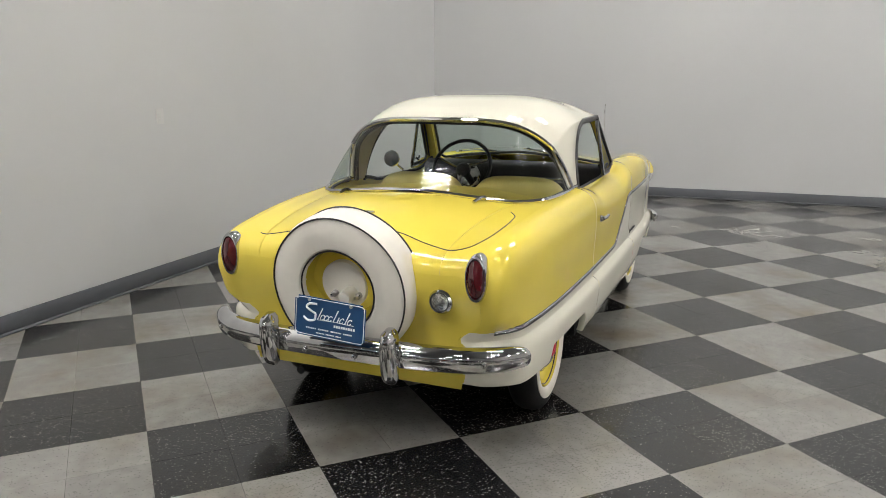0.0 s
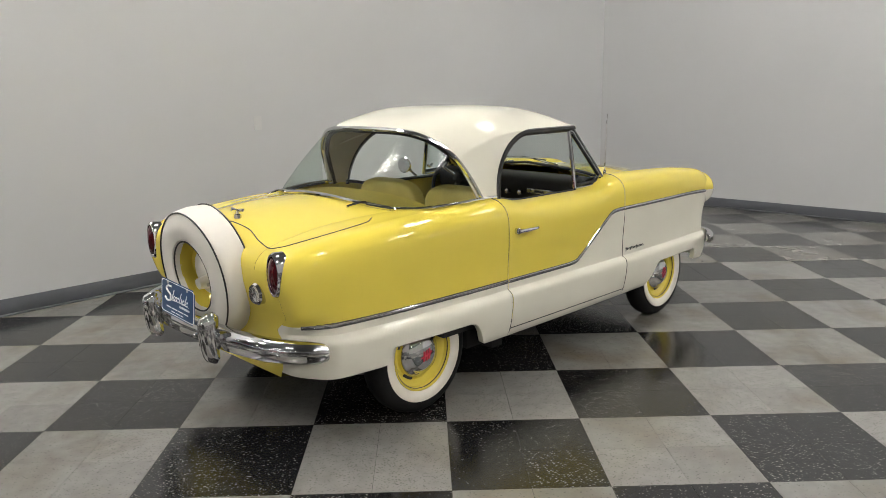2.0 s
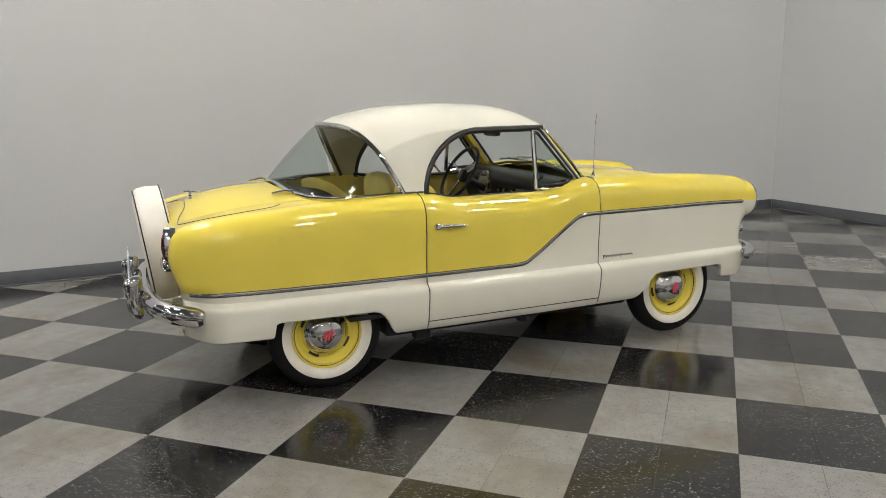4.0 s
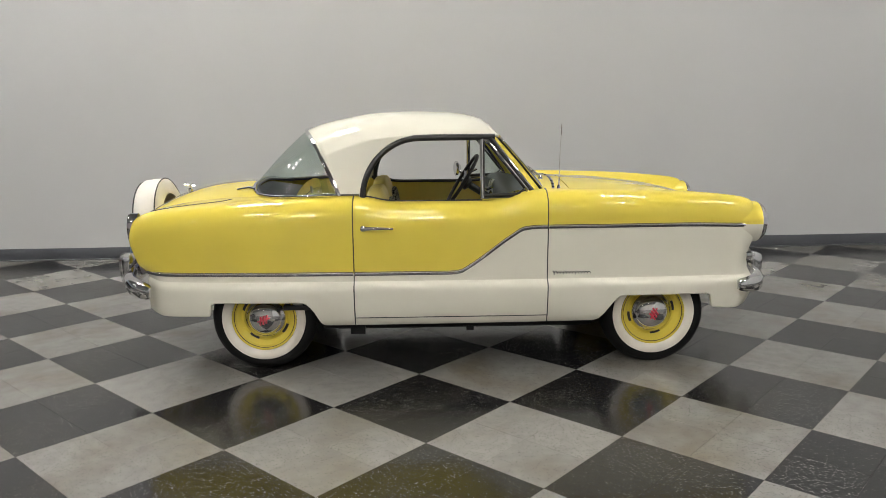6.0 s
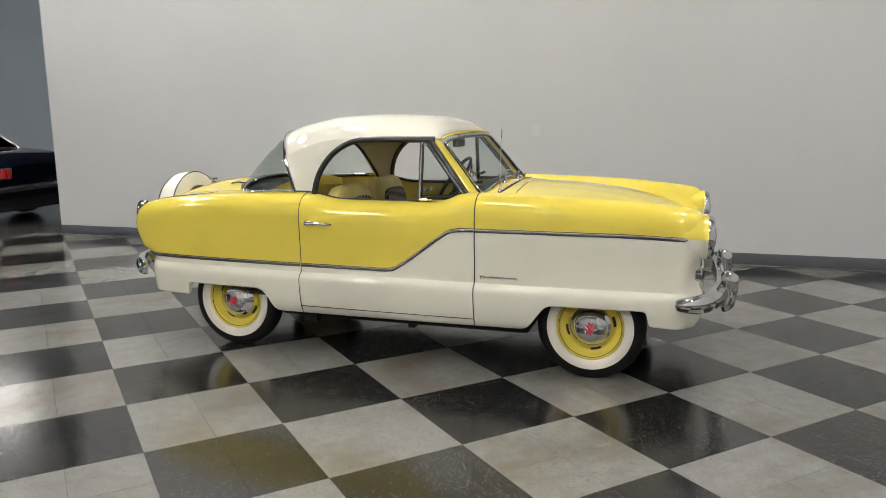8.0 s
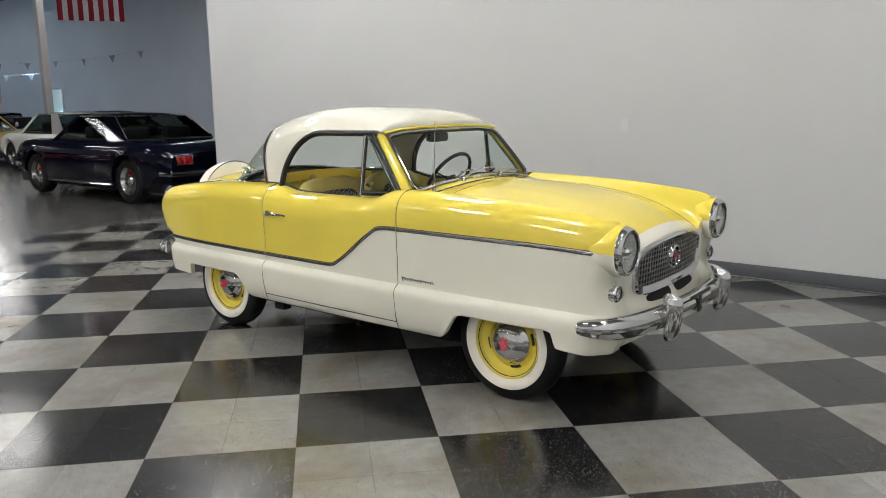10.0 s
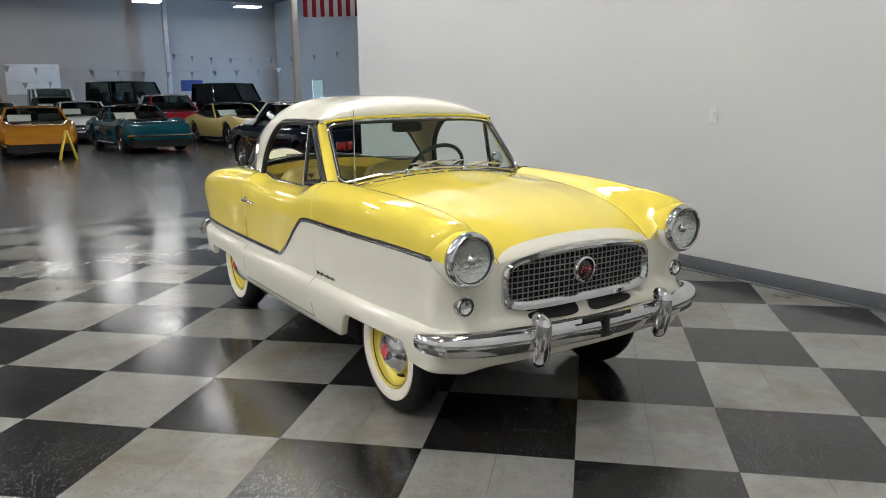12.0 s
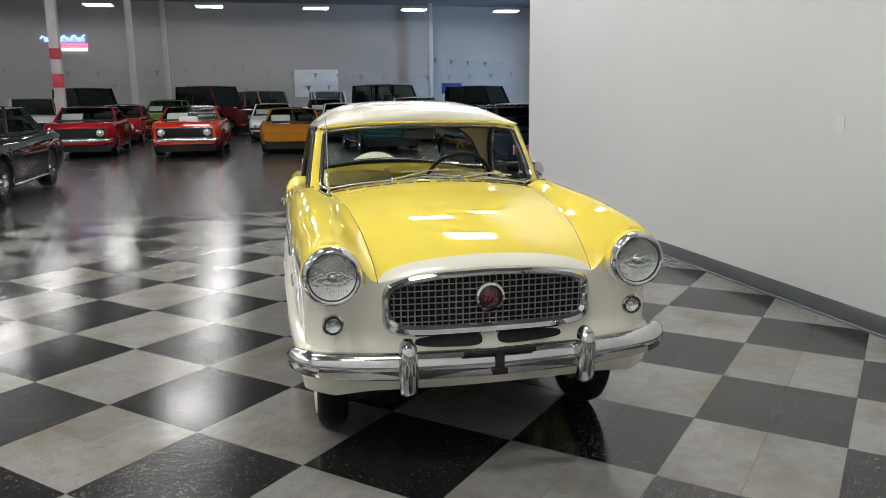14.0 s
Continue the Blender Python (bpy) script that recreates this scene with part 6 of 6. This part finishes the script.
def pennants(v0, u0, v1, u1, z, n, sag=0.35):
    ob = thing("pennant_string", ROOM, "string of small dark triangular pennants across the hall", "pennants", "pennant strings")
    p = lambda t: Vector((v0 + (v1 - v0) * t, u0 + (u1 - u0) * t, z - sag * 4 * t * (1 - t)))
    bm = bmesh.new()
    tube(bm, [p(t) for t in span(0, 1, 24)], 0.004, 5)
    part("cord", bm, M["steel"], ob)
    d = Vector((v1 - v0, u1 - u0, 0)).normalized()
    for k in range(n):
        q = p((k + 0.5) / n)
        bm = bmesh.new()
        a = 0.11 + 0.03 * math.sin(k * 2.1)
        vs = [bm.verts.new(c) for c in (q - d * a, q + d * a, q + Vector((0.04 * math.sin(k), 0, -0.30)))]
        bm.faces.new(vs)
        bmesh.ops.solidify(bm, geom=bm.faces[:], thickness=0.006)
        part("pennant", bm, M["pennant_a"] if k % 3 else M["pennant_b"], ob)


M["pennant_a"] = vary(mat("grey_pennant", (0.33, 0.33, 0.35), 0.6), 4, 0.1)
M["pennant_b"] = vary(mat("pale_pennant", (0.38, 0.38, 0.40), 0.6), 4, 0.1)
pennants(-33.0, -13.5, -33.0, 0.5, 3.25, 11)
pennants(-33.0, 0.5, -33.0, 16.0, 3.0, 14)
pennants(-24.0, 16.0, -36.0, 9.5, 3.7, 11, 0.5)
pennants(-36.5, -8.0, -36.5, 9.0, 2.55, 16)

# windows in the side wall that is coloured for blue light
for k, v in enumerate((-32.6,)):
    ob = thing("hall_window", ROOM @ pose(v, 16.3, 0), "small window with blue daylight in the side wall", "window", "hall windows")
    bm = bmesh.new()
    for a, b, c, d in ((-0.7, 0.7, 2.25, 2.33), (-0.7, 0.7, 1.1, 1.18), (-0.7, -0.62, 1.18, 2.25), (0.62, 0.7, 1.18, 2.25)):
        box(bm, a, b, -0.05, -0.002, c, d, 0.004)
    part("frame", bm, M["pole"], ob)
    bm = bmesh.new()
    box(bm, -0.62, 0.62, -0.02, -0.003, 1.18, 2.25)
    part("pane", bm, emit("daylight_pane", (0.30, 0.62, 0.62), 0.25), ob)
    # added lamp, far stronger than the pane, that tints the hall blue
    sky = new("window_light", bpy.data.lights.new("window_light", "AREA"))
    sky.data.shape, sky.data.size, sky.data.size_y, sky.data.energy, sky.data.color = "RECTANGLE", 1.2, 1.0, 330, (0.38, 0.65, 1.0)
    sky.matrix_basis = ROOM @ pose(v, 16.26, 1.72, -90, 0, 0)

# ---- checkered vinyl floor of the bay, one tile at a time ----
TILE, GAP, CH = 0.3048, 0.0012, 0.0002
V0, V1, U0, U1 = -5.12, WALL_V1 + 0.01, -14.0, WALL_U + 0.01
floor_tiles = thing("checker_floor", Matrix(), "checkered floor of dark and light vinyl tiles", "floor", kind="structure")


def tile_shape(poly):
    """A thin slab over a convex outline, its top edge eased."""
    n = len(poly)
    c = (sum(p[0] for p in poly) / n, sum(p[1] for p in poly) / n)

    def inset(d):
        out = []
        for x, y in poly:
            dx, dy = x - c[0], y - c[1]
            out.append((x - math.copysign(d, dx) if abs(dx) > d else x, y - math.copysign(d, dy) if abs(dy) > d else y))
        return out

    a, b = inset(GAP / 2), inset(GAP / 2 + CH)
    vs = [(x, y, -0.006) for x, y in a] + [(x, y, -CH) for x, y in a] + [(x, y, 0.0) for x, y in b]
    fs = [tuple(range(2 * n, 3 * n))]
    for r in (0, 1):
        fs += [(r * n + i, r * n + (i + 1) % n, (r + 1) * n + (i + 1) % n, (r + 1) * n + i) for i in range(n)]
    return vs, fs


def clip(poly, nx, ny, lim):
    """Keep the part of an outline with nx*x + ny*y <= lim."""
    out = []
    for i in range(len(poly)):
        p, q = poly[i], poly[(i + 1) % len(poly)]
        dp, dq = nx * p[0] + ny * p[1] - lim, nx * q[0] + ny * q[1] - lim
        if dp <= 0:
            out.append(p)
        if (dp < 0 < dq) or (dq < 0 < dp):
            t = dp / (dp - dq)
            out.append((p[0] + (q[0] - p[0]) * t, p[1] + (q[1] - p[1]) * t))
    return out


h = TILE / 2
sv, sf = tile_shape([(-h, -h), (h, -h), (h, h), (-h, h)])
tile_meshes = []
for key in ("tile_light", "tile_dark"):
    me = bpy.data.meshes.new(key)
    me.from_pydata(sv, [], sf)
    me.materials.append(M[key])
    tile_meshes.append(me)
far = {0: ([], []), 1: ([], [])}
r2 = math.sqrt(0.5)
rng = random.Random(4)
todo = []
for i in range(-60, 60):
    for j in range(-60, 60):
        cx, cy = (i + 0.5) * TILE, (j + 0.5) * TILE
        u, v = (cx + cy) * r2, (cx - cy) * r2
        if v < V0 - 0.3 or v > V1 + 0.3 or u < U0 - 0.3 or u > U1 + 0.3:
            continue
        dark = (i // 2 + j // 2) % 2
        whole = V0 + 0.22 < v < V1 - 0.22 and u < U1 - 0.22
        near = math.hypot(cx - 0.35, cy + 0.75)
        todo.append((near, cx, cy, dark, whole))
todo.sort()
count = 0
for near, cx, cy, dark, whole in todo:
    if whole and count < 300:
        ob = new("tile", tile_meshes[dark])
        ob.parent = floor_tiles
        ob.matrix_basis = pose(cx, cy, rng.uniform(-0.0001, 0.0001), rng.uniform(-0.04, 0.04), rng.uniform(-0.04, 0.04), 0)
        count += 1
        continue
    poly = [(cx - h, cy - h), (cx + h, cy - h), (cx + h, cy + h), (cx - h, cy + h)]
    for nx, ny, lim in ((r2, -r2, V1), (-r2, r2, -V0), (r2, r2, U1), (-r2, -r2, -U0)):
        poly = clip(poly, nx, ny, lim) if len(poly) > 2 else poly
    if len(poly) < 3:
        continue
    vs, fs = tile_shape(poly)
    allv, allf = far[dark]
    o = len(allv)
    allv += vs
    allf += [tuple(o + k for k in f) for f in fs]
for dark, key, nm in ((0, "tile_light", "light"), (1, "tile_dark", "dark")):
    me = bpy.data.meshes.new("tiles")
    me.from_pydata(far[dark][0], [], far[dark][1])
    me.materials.append(M[key])
    ob = new("tiles", me)
    ob.parent = floor_tiles
    tagged(ob, nm + " vinyl floor tiles further away", kind="stuff")
